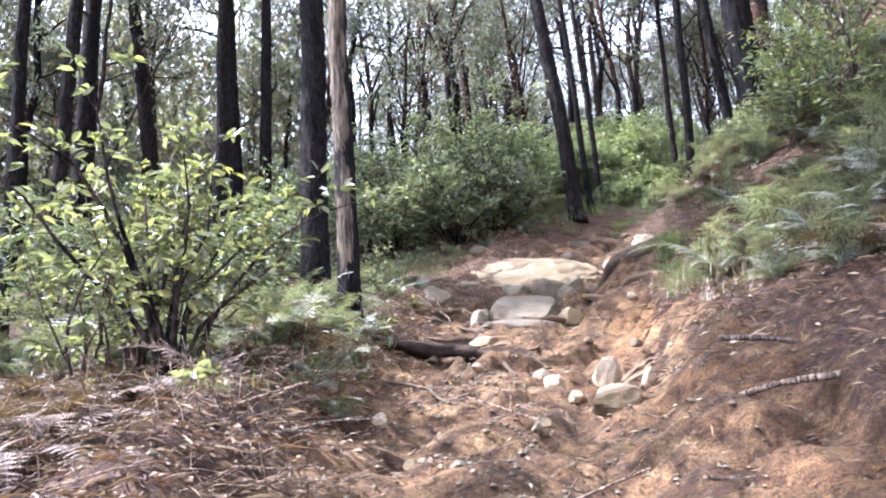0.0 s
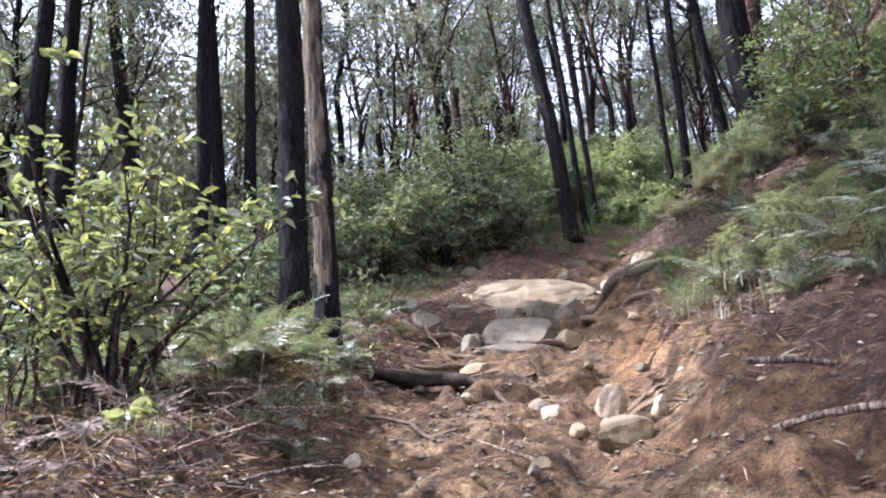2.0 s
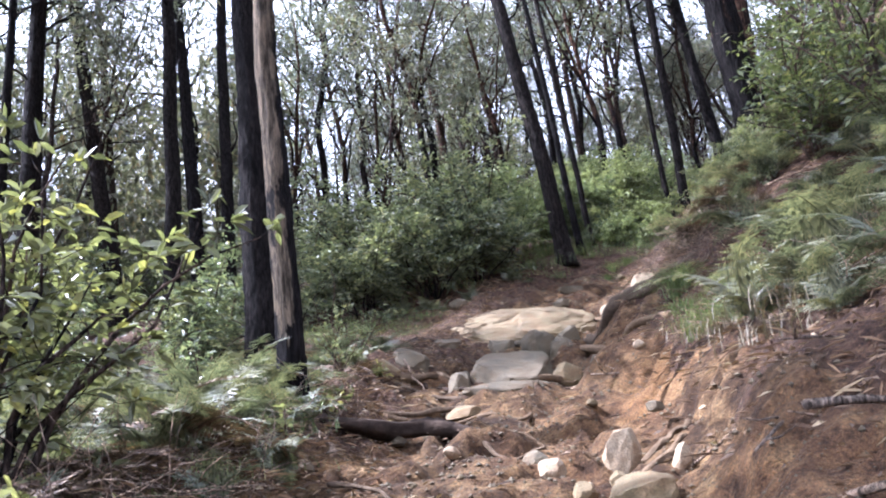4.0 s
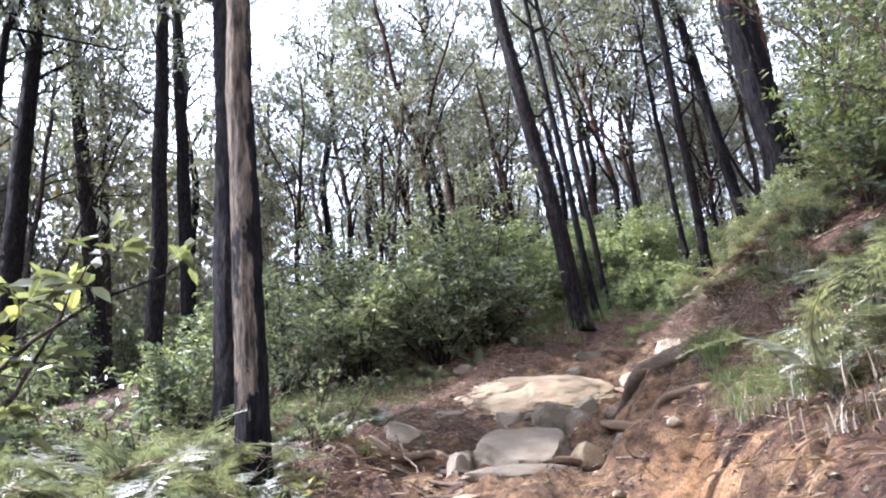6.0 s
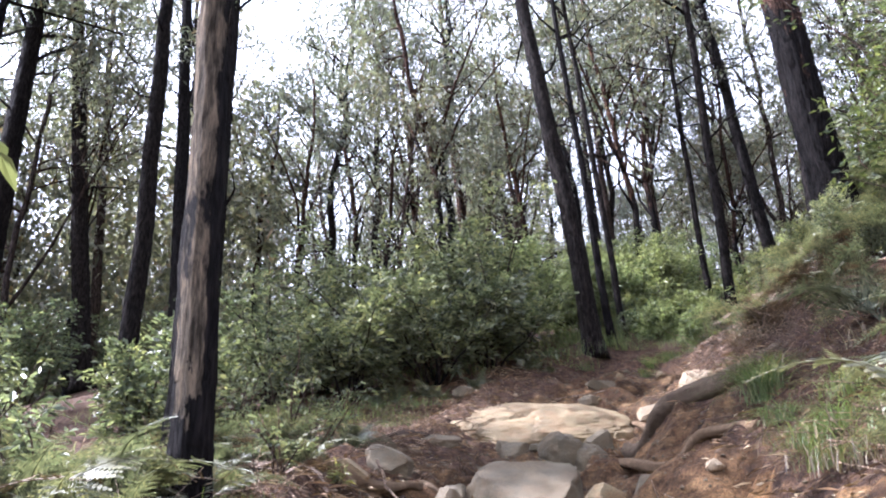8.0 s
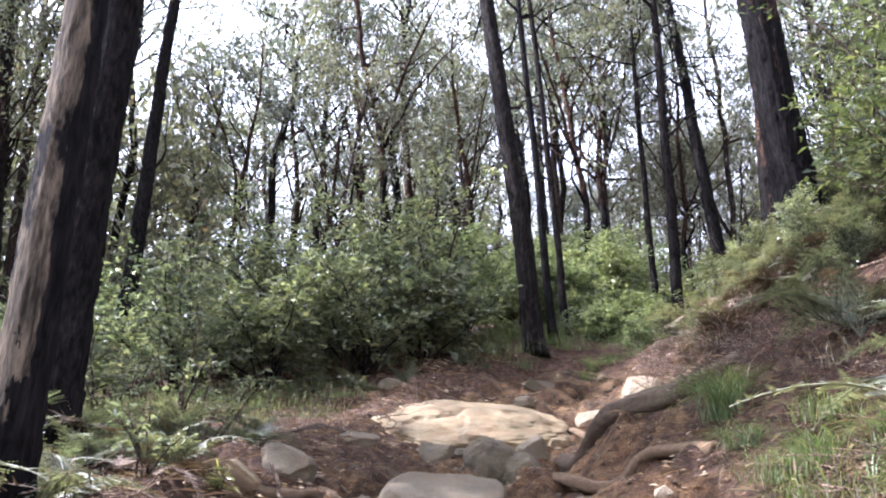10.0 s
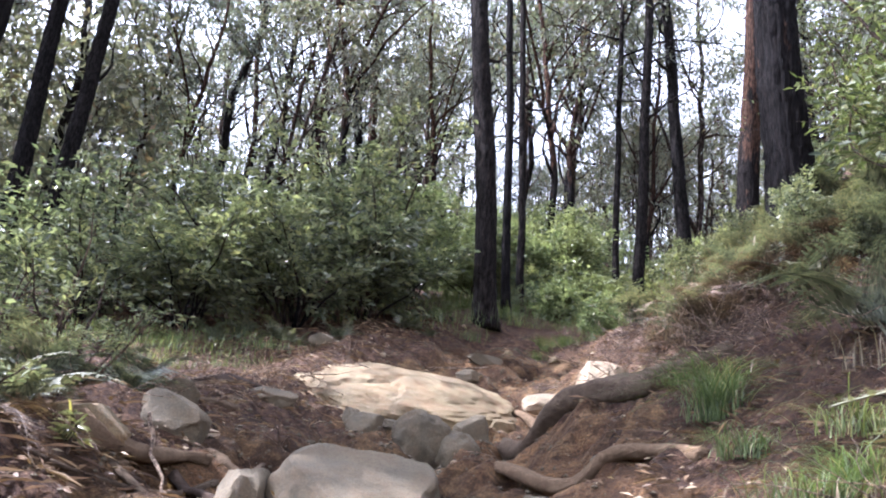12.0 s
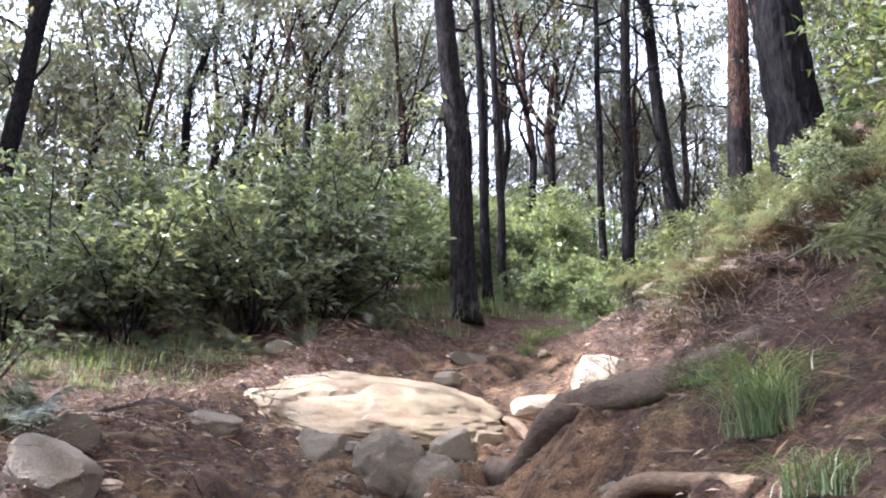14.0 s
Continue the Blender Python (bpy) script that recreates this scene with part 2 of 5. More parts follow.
def rock_material(name, a, c, stain=(0.36, 0.2, 0.1)):
    m, n, l, b = material(name)
    v = coords(n, l)
    big, fine = tex_noise(n, l, 2.1, 6, 0.65, v), tex_noise(n, l, 55, 5, 0.7, v)
    col = ramp(n, l, big, [(0.3, a), (0.7, c)])
    col = mixed(n, l, ramp(n, l, tex_noise(n, l, 3.7, 5, 0.6, v), [(0.42, (0, 0, 0)), (0.64, (0.85, 0.85, 0.85))]), col, stain)
    col = mixed(n, l, 1.0, col, ramp(n, l, fine, [(0.3, (0.5, 0.5, 0.5)), (0.68, (1.3, 1.3, 1.3))]), "MULTIPLY")
    l.new(col, b.inputs["Base Color"])
    b.inputs["Roughness"].default_value = 0.85
    bump(n, l, b, calc(n, l, "ADD", calc(n, l, "MULTIPLY", big, 2.5), fine), 0.6, 0.03)
    return m


SOIL = soil_material()
BARK_BURNT = bark_material("burnt_bark", (0.005, 0.0047, 0.0045), (0.034, 0.029, 0.027))
BARK_PALE = bark_material("pale_bark", (0.06, 0.05, 0.036), (0.2, 0.163, 0.115), char=0.13, side=0.45, stretch=0.06, flakes=True, foot=0.95)
BARK_STRINGY = bark_material("stringy_bark", (0.012, 0.008, 0.0065), (0.125, 0.075, 0.052), char=0.33, side=0.6, stretch=0.07, scale=13)
BARK_GREY = bark_material("grey_bark", (0.022, 0.017, 0.015), (0.1, 0.078, 0.064), char=0.06)
TWIG = bark_material("twig_bark", (0.04, 0.03, 0.024), (0.17, 0.13, 0.1), scale=14)
DEADWOOD = bark_material("dead_wood", (0.16, 0.12, 0.09), (0.46, 0.38, 0.29), scale=16)
ROOTWOOD = bark_material("root_wood", (0.075, 0.055, 0.036), (0.21, 0.156, 0.102), stretch=1.0, scale=9, relief=0.035, flakes=False)
ROOT_DARK = bark_material("dark_root", (0.018, 0.013, 0.01), (0.085, 0.062, 0.045), stretch=1.0, scale=5, relief=0.03, flakes=False)
LEAF_GUM = leaf_material("gum_leaf", (0.06, 0.066, 0.054), (0.19, 0.196, 0.16), 0.5, 0.34, (0.16, 0.12, 0.08))
LEAF_BUSH = leaf_material("bush_leaf", (0.06, 0.064, 0.034), (0.215, 0.215, 0.11), 0.36, 0.42, (0.3, 0.27, 0.09))
LEAF_SHRUB = leaf_material("shrub_leaf", (0.03, 0.038, 0.024), (0.195, 0.218, 0.142), 0.34, 0.42, (0.27, 0.27, 0.15))
LEAF_WATTLE = leaf_material("wattle_leaf", (0.03, 0.042, 0.018), (0.15, 0.172, 0.075), 0.4, 0.38, (0.24, 0.23, 0.09))
# pale leaf, its colour raised to stand for sun on the upper shrubs
LEAF_PALE_SUNLIT = leaf_material("light_shrub_leaf", (0.1, 0.118, 0.06), (0.29, 0.31, 0.175), 0.36, 0.48)
FERN_GREEN = leaf_material("fern_frond", (0.042, 0.048, 0.031), (0.185, 0.19, 0.13), 0.5, 0.3, (0.22, 0.21, 0.13))
FERN_DEAD = leaf_material("dead_frond", (0.036, 0.024, 0.017), (0.155, 0.102, 0.07), 0.75, 0.16, (0.26, 0.19, 0.13))
STRAW = leaf_material("dry_grass_blade", (0.06, 0.042, 0.025), (0.19, 0.145, 0.088), 0.6, 0.25, (0.36, 0.3, 0.2))
GRASS = leaf_material("grass_blade", (0.05, 0.075, 0.024), (0.165, 0.2, 0.075), 0.45, 0.4, (0.36, 0.3, 0.15))
LITTER = leaf_material("leaf_litter", (0.06, 0.034, 0.02), (0.2, 0.125, 0.066), 0.7, 0.1, (0.4, 0.32, 0.21))
ROCK_TAN = rock_material("tan_granite", (0.085, 0.06, 0.027), (0.21, 0.158, 0.074), (0.14, 0.082, 0.032))
ROCK_GREY = rock_material("grey_granite", (0.056, 0.043, 0.024), (0.142, 0.112, 0.062), (0.09, 0.06, 0.028))
ROCK_PALE = rock_material("pale_granite", (0.22, 0.168, 0.104), (0.4, 0.315, 0.2), (0.26, 0.17, 0.092))


# ---- mesh helpers ----
def mesh_object(name, verts, faces, mat, parent=None, label="", smooth=True):
    me = bpy.data.meshes.new(name)
    me.from_pydata(np.asarray(verts, float).tolist(), [], [tuple(int(i) for i in f) for f in faces] if not isinstance(faces, np.ndarray) else faces.tolist())
    if mat is not None:
        me.materials.append(mat)
    me.polygons.foreach_set("use_smooth", np.full(len(me.polygons), smooth))
    me.update()
    ob = new(name, me)
    if parent is not None:
        ob.parent = parent
    if label:
        ob["label"] = label
    return ob


class Builder:
    """Gathers pieces into one mesh."""

    def __init__(self):
        self.v, self.f, self.k = [], [], 0

    def add(self, v, f):
        self.v.append(np.asarray(v, float))
        self.f.append(np.asarray(f, int) + self.k)
        self.k += len(v)

    def made(self, name, mat, parent=None, label="", smooth=True):
        faces = []
        for f in self.f:
            faces.extend(f.tolist())
        return mesh_object(name, np.concatenate(self.v), faces, mat, parent, label, smooth)


def tube(points, radii, sides=8, rough=0.0, rng=None):
    """A closed tapered tube along points."""
    p, r = np.asarray(points, float), np.asarray(radii, float)
    d = np.gradient(p, axis=0)
    d /= np.linalg.norm(d, axis=1)[:, None] + 1e-9
    ref = np.array([1.0, 0, 0]) if abs(d[0, 0]) < 0.8 else np.array([0, 1.0, 0])
    u = np.cross(d, ref)
    u /= np.linalg.norm(u, axis=1)[:, None]
    w = np.cross(d, u)
    a = np.arange(sides) * 2 * np.pi / sides
    rr = r[:, None] * np.ones(sides)
    if rough and rng is not None:
        rr = rr * (1 + rough * (rng.random((1, sides)) - 0.5) + rough * (rng.random((len(p), sides)) - 0.5))
    v = p[:, None] + rr[..., None] * (np.cos(a)[None, :, None] * u[:, None] + np.sin(a)[None, :, None] * w[:, None])
    v = v.reshape(-1, 3)
    i, j = np.meshgrid(np.arange(len(p) - 1), np.arange(sides), indexing="ij")
    a0, a1 = i * sides + j, i * sides + (j + 1) % sides
    f = np.stack([a0, a1, a1 + sides, a0 + sides], -1).reshape(-1, 4)
    n = len(v)
    v = np.concatenate([v, p[:1], p[-1:]])
    js = np.arange(sides)
    k = (len(p) - 1) * sides
    lo = np.stack([(js + 1) % sides, js, np.full(sides, n), np.full(sides, n)], -1)
    hi = np.stack([k + js, k + (js + 1) % sides, np.full(sides, n + 1), np.full(sides, n + 1)], -1)
    caps = np.concatenate([lo, hi])[:, :3]
    return v, f, caps


def add_tube(b, points, radii, sides=8, rough=0.0, rng=None):
    v, f, caps = tube(points, radii, sides, rough, rng)
    k = b.k
    b.add(v, f)
    b.f.append(caps + k)


def unit(v):
    return v / (np.linalg.norm(v, axis=-1, keepdims=True) + 1e-9)


def leaves(b, at, along, length, width, rng, fold=0.25, droop=0.0, fine=False):
    """Adds one leaf at each place: a pointed blade folded on its midrib."""
    at, along = np.asarray(at, float), unit(np.asarray(along, float) + np.array([0, 0, -droop]))
    n = len(at)
    side = unit(np.cross(along, rng.normal(size=(n, 3)) * 0.7 + np.array([0, 0, 1.0])))
    up = np.cross(side, along)
    ln = length * (0.65 + 0.7 * rng.random((n, 1)))
    wd = width * (0.7 + 0.6 * rng.random((n, 1)))
    tip = at + along * ln - np.array([0, 0, 1.0]) * ln * 0.12
    k = np.arange(n)[:, None]
    if fine:
        l1, r1 = at + along * ln * 0.32 + side * wd * 0.5 + up * wd * fold, at + along * ln * 0.32 - side * wd * 0.5 + up * wd * fold
        l2, r2 = at + along * ln * 0.68 + side * wd * 0.42 + up * wd * fold * 0.7, at + along * ln * 0.68 - side * wd * 0.42 + up * wd * fold * 0.7
        v = np.stack([at, l1, l2, tip, r2, r1], 1).reshape(-1, 3)
        f = np.concatenate([k * 6 + [0, 1, 2, 3], k * 6 + [0, 3, 4, 5]])
    else:
        lf, rt = at + along * ln * 0.45 + side * wd * 0.5 + up * wd * fold, at + along * ln * 0.45 - side * wd * 0.5 + up * wd * fold
        v = np.stack([at, lf, tip, rt], 1).reshape(-1, 3)
        f = np.concatenate([k * 4 + [0, 1, 2], k * 4 + [0, 2, 3]])
    b.add(v, f)


def bent(start, way, length, n, rng, wander=0.15, lift=0.0):
    """A wandering line of n points."""
    p, d = [np.asarray(start, float)], unit(np.asarray(way, float))
    for _ in range(n - 1):
        d = unit(d + rng.normal(size=3) * wander + np.array([0, 0, lift]))
        p.append(p[-1] + d * length / (n - 1))
    return np.array(p)


def surface_z(X, Y):
    """The ground with its clods, steps and rills."""
    X, Y = np.asarray(X, float), np.asarray(Y, float)
    Z = ground_z(X, Y)
    near = np.exp(-((X - 1.5) / 9) ** 4) * np.exp(-((Y - 15) / 18) ** 4)
    bare = bare_soil(X, Y)
    lump = 0.07 * vnoise(X * 2.6, Y * 3.1, 31) + 0.04 * vnoise(X * 6.3, Y * 6.3, 32) + 0.014 * vnoise(X * 13, Y * 13, 33)
    ridge = 1 - np.abs(vnoise(X * 1.3 + 0.4 * Y, Y * 2.6, 34))
    clod = np.abs(vnoise(X * 4.2, Y * 4.2, 35)) * np.abs(vnoise(X * 1.1, Y * 1.1, 36))
    step = np.abs(((Y * 0.9 + 0.5 * X * np.sign(vnoise(Y * 0.15, 0 * Y, 38)) * 0.3 + 0.5 * vnoise(X * 0.9, Y * 0.9, 37)) % 1.0) - 0.5) * 2
    Z = Z + near * (lump + 0.12 * clod - bare * (0.18 * ridge**3 + 0.2 * step**6) - 0.1 * np.maximum(vnoise(X * 1.9, Y * 1.9, 39), 0) ** 2)
    upper = near * sstep(15, 18, Y) * (1 - sstep(26, 28, Y))
    Z = Z + upper * (0.09 * vnoise(X * 1.7, Y * 2.3, 45) + 0.05 * vnoise(X * 4.5, Y * 4.5, 46))
    away = X - track_x(Y)
    rill = 1 - np.abs(vnoise(Y * 1.7 + 0.5 * vnoise(X * 1.5, Y * 1.5, 42), X * 0.45, 41))
    Z = Z + near * bare * np.exp(-((away - 1.9) / 0.75) ** 4) * (0.24 * vnoise(X * 1.4, Y * 0.9, 43) + 0.09 * vnoise(X * 3.3, Y * 3.3, 44) - 0.26 * rill**5)
    return Z


def gz(x, y):
    return float(surface_z(x, y))


# ---- ground ----
def axis_steps(lo, hi, step, reach, grow=1.22):
    mid = list(np.arange(lo, hi + 1e-6, step))
    a, s = [hi], step
    while a[-1] < reach:
        s *= grow
        a.append(a[-1] + s)
    c, s = [lo], step
    while c[-1] > -reach:
        s *= grow
        c.append(c[-1] - s)
    return np.array(c[:0:-1] + mid + a[1:])


def build_ground():
    xs, ys = axis_steps(-5.0, 8.0, 0.075, 500), axis_steps(2.0, 30.0, 0.085, 520)
    X, Y = np.meshgrid(xs, ys)
    Z = surface_z(X, Y)
    bare = bare_soil(X, Y)
    ny, nx = X.shape
    k = (np.arange(ny - 1)[:, None] * nx + np.arange(nx - 1)[None]).ravel()
    f = np.stack([k, k + 1, k + nx + 1, k + nx], 1)
    ob = mesh_object("ground", np.stack([X, Y, Z], -1).reshape(-1, 3), f, SOIL)
    a = ob.data.attributes.new("bare", "FLOAT", "POINT")
    a.data.foreach_set("value", bare.ravel())
    # ochre clay in the cut bank, its sunlit glow put into the colour too
    clay = ob.data.attributes.new("clay", "FLOAT", "POINT")
    clay.data.foreach_set("value", np.exp(-(((X - 3.7) / 0.8) ** 2 + ((Y - 14.6) / 1.5) ** 2)).ravel())
    return tagged(ob, "eroded orange clay track through brown forest floor", "ground", kind="structure")


build_ground()


# ---- rocks and roots on the track ----
def rock(name, x, y, size, seed, mat, label, turn=0.0, sunk=0.35, tilt=0.0, block=2.6, lift=0.0, detail=4, rough=0.16, group="rocks on the track", faces=9, crust=False):
    """A boulder: size is its half extents; it lies along the slope and is sunk by a share of its height."""
    bm = bmesh.new()
    bmesh.ops.create_icosphere(bm, subdivisions=detail, radius=1.0)
    r = random.Random(seed)
    cuts = [(Vector((r.gauss(0, 1), r.gauss(0, 1), abs(r.gauss(0, 0.8)))).normalized(), r.uniform(0.62, 0.92)) for _ in range(faces)]
    off = Vector((seed * 7.3, seed * 3.1, seed * 1.7))
    for v in bm.verts:
        c = v.co
        s = (abs(c.x) ** block + abs(c.y) ** block + abs(c.z) ** block) ** (-1 / block)
        k = 1 + rough * noise.noise(c * 1.3 + off) + rough * 0.5 * noise.noise(c * 3.1 + off) + rough * 0.16 * noise.noise(c * 9 + off)
        q = c * s * k
        for nrm, far in cuts:
            over = q.dot(nrm) - far
            if over > 0:
                q = q - nrm * over * 0.95
        q = q * (1 + 0.05 * noise.noise(q * 4 + off) + 0.025 * noise.noise(q * 11 + off))
        if crust:  # a broken-out patch of the top shell
            e = noise.noise(Vector((q.x * 3.1, q.y * 4.3, seed))) * 0.22 + noise.noise(Vector((q.x * 9, q.y * 9, seed))) * 0.07
            inside = min(0.3 + e - abs(q.x + 0.42), -0.28 + 0.5 * (q.x + 0.42) + e - q.y)
            if q.z > 0:
                q.z -= 0.16 * max(0.0, min(1.0, inside / 0.05))
        v.co = Vector((q.x * size[0], q.y * size[1], q.z * size[2]))
    me = bpy.data.meshes.new(name)
    bm.to_mesh(me)
    bm.free()
    me.materials.append(mat)
    me.polygons.foreach_set("use_smooth", np.full(len(me.polygons), True))
    me.set_sharp_from_angle(angle=radians(24))
    ob = new(name, me)
    slope = math.degrees(math.atan2(float(ground_z(x, y + 0.5) - ground_z(x, y - 0.5)), 1.0))
    ob.matrix_world = pose(x, y, float(ground_z(x, y)) + size[2] * (1 - 2 * sunk) + lift, slope + tilt, 0, turn)
    return tagged(ob, label, "rock", group)


rock("rock_slab", 2.9, 24.3, (1.9, 1.3, 0.4), 1, ROCK_TAN, "broad tan granite slab bedded across the clay track", 3, 0.46, 2, 2.3, 0.0, 6, 0.1, faces=1, crust=True)
rock("boulder", 1.76, 17.3, (0.68, 0.66, 0.34), 2, ROCK_GREY, "flat-topped grey-brown granite block set in the track", -6, 0.68, 5, 3.4, 0, 5, 0.1, faces=3)
rock("boulder", 0.92, 17.45, (0.2, 0.5, 0.3), 3, ROCK_GREY, "grey-brown block split off from a larger one", -8, 0.64, 5, 3.5, 0, 4, 0.14)
rock("boulder", 2.74, 21.05, (0.38, 0.34, 0.38), 4, ROCK_GREY, "rounded grey granite boulder in the clay", 12, 0.44, 0, 2.1, 0.05, 5, 0.12, faces=2)
rock("boulder", 3.14, 20.98, (0.34, 0.32, 0.33), 5, ROCK_GREY, "rounded grey boulder leaning on its neighbour", -25, 0.46, 0, 2.1, 0.05, 5, 0.12, faces=2)
rock("boulder", 3.62, 22.35, (0.28, 0.22, 0.2), 6, ROCK_GREY, "small grey boulder below the slab", 0, 0.35)
rock("boulder", 2.2, 22.55, (0.34, 0.22, 0.2), 7, ROCK_GREY, "small grey boulder below the slab", 10, 0.4)
rock("boulder", 0.16, 18.7, (0.33, 0.26, 0.23), 8, ROCK_GREY, "angular brown-grey boulder at the track's edge", 25, 0.36, 0, 3.4)
rock("stone", -0.05, 19.8, (0.24, 0.2, 0.17), 9, ROCK_GREY, "small pale-topped stone on the track", 0, 0.3)
rock("boulder", 5.2, 24.4, (0.42, 0.3, 0.19), 10, ROCK_PALE, "pale sunlit stone beside the slab", -10, 0.25)
rock("boulder", 5.2, 22.6, (0.42, 0.3, 0.17), 11, ROCK_PALE, "flat pale sunlit stone below the bank", 25, 0.25)
rock("boulder", 5.8, 23.2, (0.6, 0.42, 0.3), 12, ROCK_PALE, "rounded pale boulder at the foot of the bank", 10, 0.42, 0, 2.1)
rock("boulder", 3.3, 17.5, (0.3, 0.22, 0.18), 13, ROCK_GREY, "dark angular stone beside a root", -10, 0.3, 0, 3.4)
rock("boulder", 2.62, 17.0, (0.25, 0.2, 0.22), 14, ROCK_TAN, "tan stone in the washed-out track", 0, 0.3)
rock("boulder", -0.4, 17.5, (0.38, 0.2, 0.17), 15, ROCK_TAN, "angular tan stone with loose chips", 15, 0.3, 0, 3.2)
rock("boulder", 2.2, 11.55, (0.19, 0.17, 0.25), 16, ROCK_PALE, "upright pale rounded rock in the gutter", 20, 0.22)
rock("boulder", 1.95, 9.75, (0.3, 0.26, 0.2), 17, ROCK_TAN, "sunlit tan boulder in the gutter", -20, 0.28)
rock("stone", 1.5, 11.45, (0.14, 0.11, 0.11), 20, ROCK_PALE, "small pale stone in the rut", 0, 0.3)
rock("stone", 2.42, 10.3, (0.08, 0.07, 0.14), 21, ROCK_PALE, "small upright pale stone on the cut", 30, 0.3)
rock("rock_ledge", 1.6, 16.5, (0.7, 0.2, 0.13), 22, ROCK_GREY, "long low rock ledge crossing the track", 12, 0.45, 0, 2.4)
rock("stone", 0.85, 15.9, (0.3, 0.2, 0.07), 23, ROCK_TAN, "flat tan stone in the track", -25, 0.4)
rock("stone", 1.5, 26.2, (0.3, 0.2, 0.18), 26, ROCK_GREY, "mossy grey stone by the shrubs", 0, 0.35)
rock("stone", 4.6, 26.6, (0.45, 0.2, 0.13), 27, ROCK_GREY, "low grey stone in the upper track", 30, 0.4)

rock("boulder", -0.35, 21.3, (0.3, 0.22, 0.16), 29, ROCK_GREY, "dark low stone under an earth step", 5, 0.4, 0, 3)
rock("boulder", 0.75, 22.2, (0.42, 0.2, 0.16), 30, ROCK_GREY, "dark blocky stone under an earth step", -8, 0.4, 0, 3)
rock("stone", -0.75, 20.3, (0.2, 0.15, 0.13), 31, ROCK_GREY, "small brown stone by a root", 15, 0.35, 0, 3)
rock("stone", 0.9, 19.4, (0.18, 0.12, 0.1), 32, ROCK_TAN, "small tan stone on the clay", 40, 0.35)
rock("stone", 1.9, 19.6, (0.16, 0.13, 0.09), 33, ROCK_TAN, "small tan stone on the clay", 70, 0.35)
rock("stone", 4.1, 25.6, (0.26, 0.16, 0.12), 34, ROCK_GREY, "small stone above the slab", 10, 0.35)
rock("stone", 2.0, 22.75, (0.24, 0.2, 0.17), 35, ROCK_GREY, "grey stone tucked under the slab", 10, 0.4)
rock("stone", 4.15, 22.9, (0.22, 0.16, 0.13), 36, ROCK_TAN, "tan stone beside the slab", 10, 0.4)

for k, (x, y, s) in enumerate([(2.75, 12.2, 0.1), (1.62, 10.5, 0.13), (0.9, 8.4, 0.08)]):
    rock("stone", x, y, (s, s * 0.75, s * 0.6), 60 + k, ROCK_TAN if k % 2 else ROCK_GREY, "clay-stained stone bedded in the cut bank" if x > 2 else "small stone in the rut", 37 * k, 0.34, 0, 2.8, 0.04, 3)

STONES = [rock("stone", 0.4, 21.4, (0.1, 0.08, 0.065), 40, ROCK_TAN, "small loose stone on the clay", 0, 0.3, 0, 3, 0, 2, 0.25, "loose stones"),
          rock("stone", 1.2, 15.3, (0.085, 0.07, 0.05), 41, ROCK_GREY, "small loose stone on the clay", 0, 0.3, 0, 3, 0, 2, 0.25, "loose stones"),
          rock("stone", 1.8, 12.6, (0.075, 0.055, 0.05), 42, ROCK_PALE, "small loose pale stone on the clay", 0, 0.3, 0, 3, 0, 2, 0.25, "loose stones")]
rng = np.random.default_rng(5)
for i in range(150):
    y = rng.uniform(6.5, 29)
    x = float(track_x(y)) + rng.normal() * 1.3
    if abs(x - float(track_x(y))) < 2.4:
        s = 0.3 + 1.5 * rng.random() ** 2.5
        copy_thing(STONES[i % 3], pose(x, y, gz(x, y) + 0.015 * s, rng.uniform(-25, 25), rng.uniform(-25, 25), rng.uniform(0, 360)) @ Matrix.Scale(s, 4))


def ground_line(points, dip=0.0, n=22, seed=0, wander=0.06):
    """A smooth wandering line over the ground through (x, y, height) points."""
    r = np.random.default_rng(seed)
    p = np.asarray(points, float)
    t = np.linspace(0, len(p) - 1, n)
    out = np.stack([np.interp(t, np.arange(len(p)), p[:, k]) for k in range(3)], 1)
    k = np.array([1, 2, 3, 2, 1]) / 9
    bend = np.cumsum(r.normal(size=(n, 2)), 0) * wander
    out[:, :2] += bend - np.linspace(0, 1, n)[:, None] * bend[-1]
    for c in range(3):
        pad = np.r_[[out[0, c]] * 2, out[:, c], [out[-1, c]] * 2]
        out[:, c] = np.convolve(pad, k, "valid")
    out[:, :2] += r.normal(size=(n, 2)) * wander * 0.5
    out[:, 2] += 0.5 * (ground_z(out[:, 0], out[:, 1]) + surface_z(out[:, 0], out[:, 1])) - dip + r.normal(size=n) * wander * 0.3
    for k in range(16):
        for c in (0, 1, 2) if k < 3 else (2,):
            out[1:-1, c] = 0.25 * out[:-2, c] + 0.5 * out[1:-1, c] + 0.25 * out[2:, c]
    return out


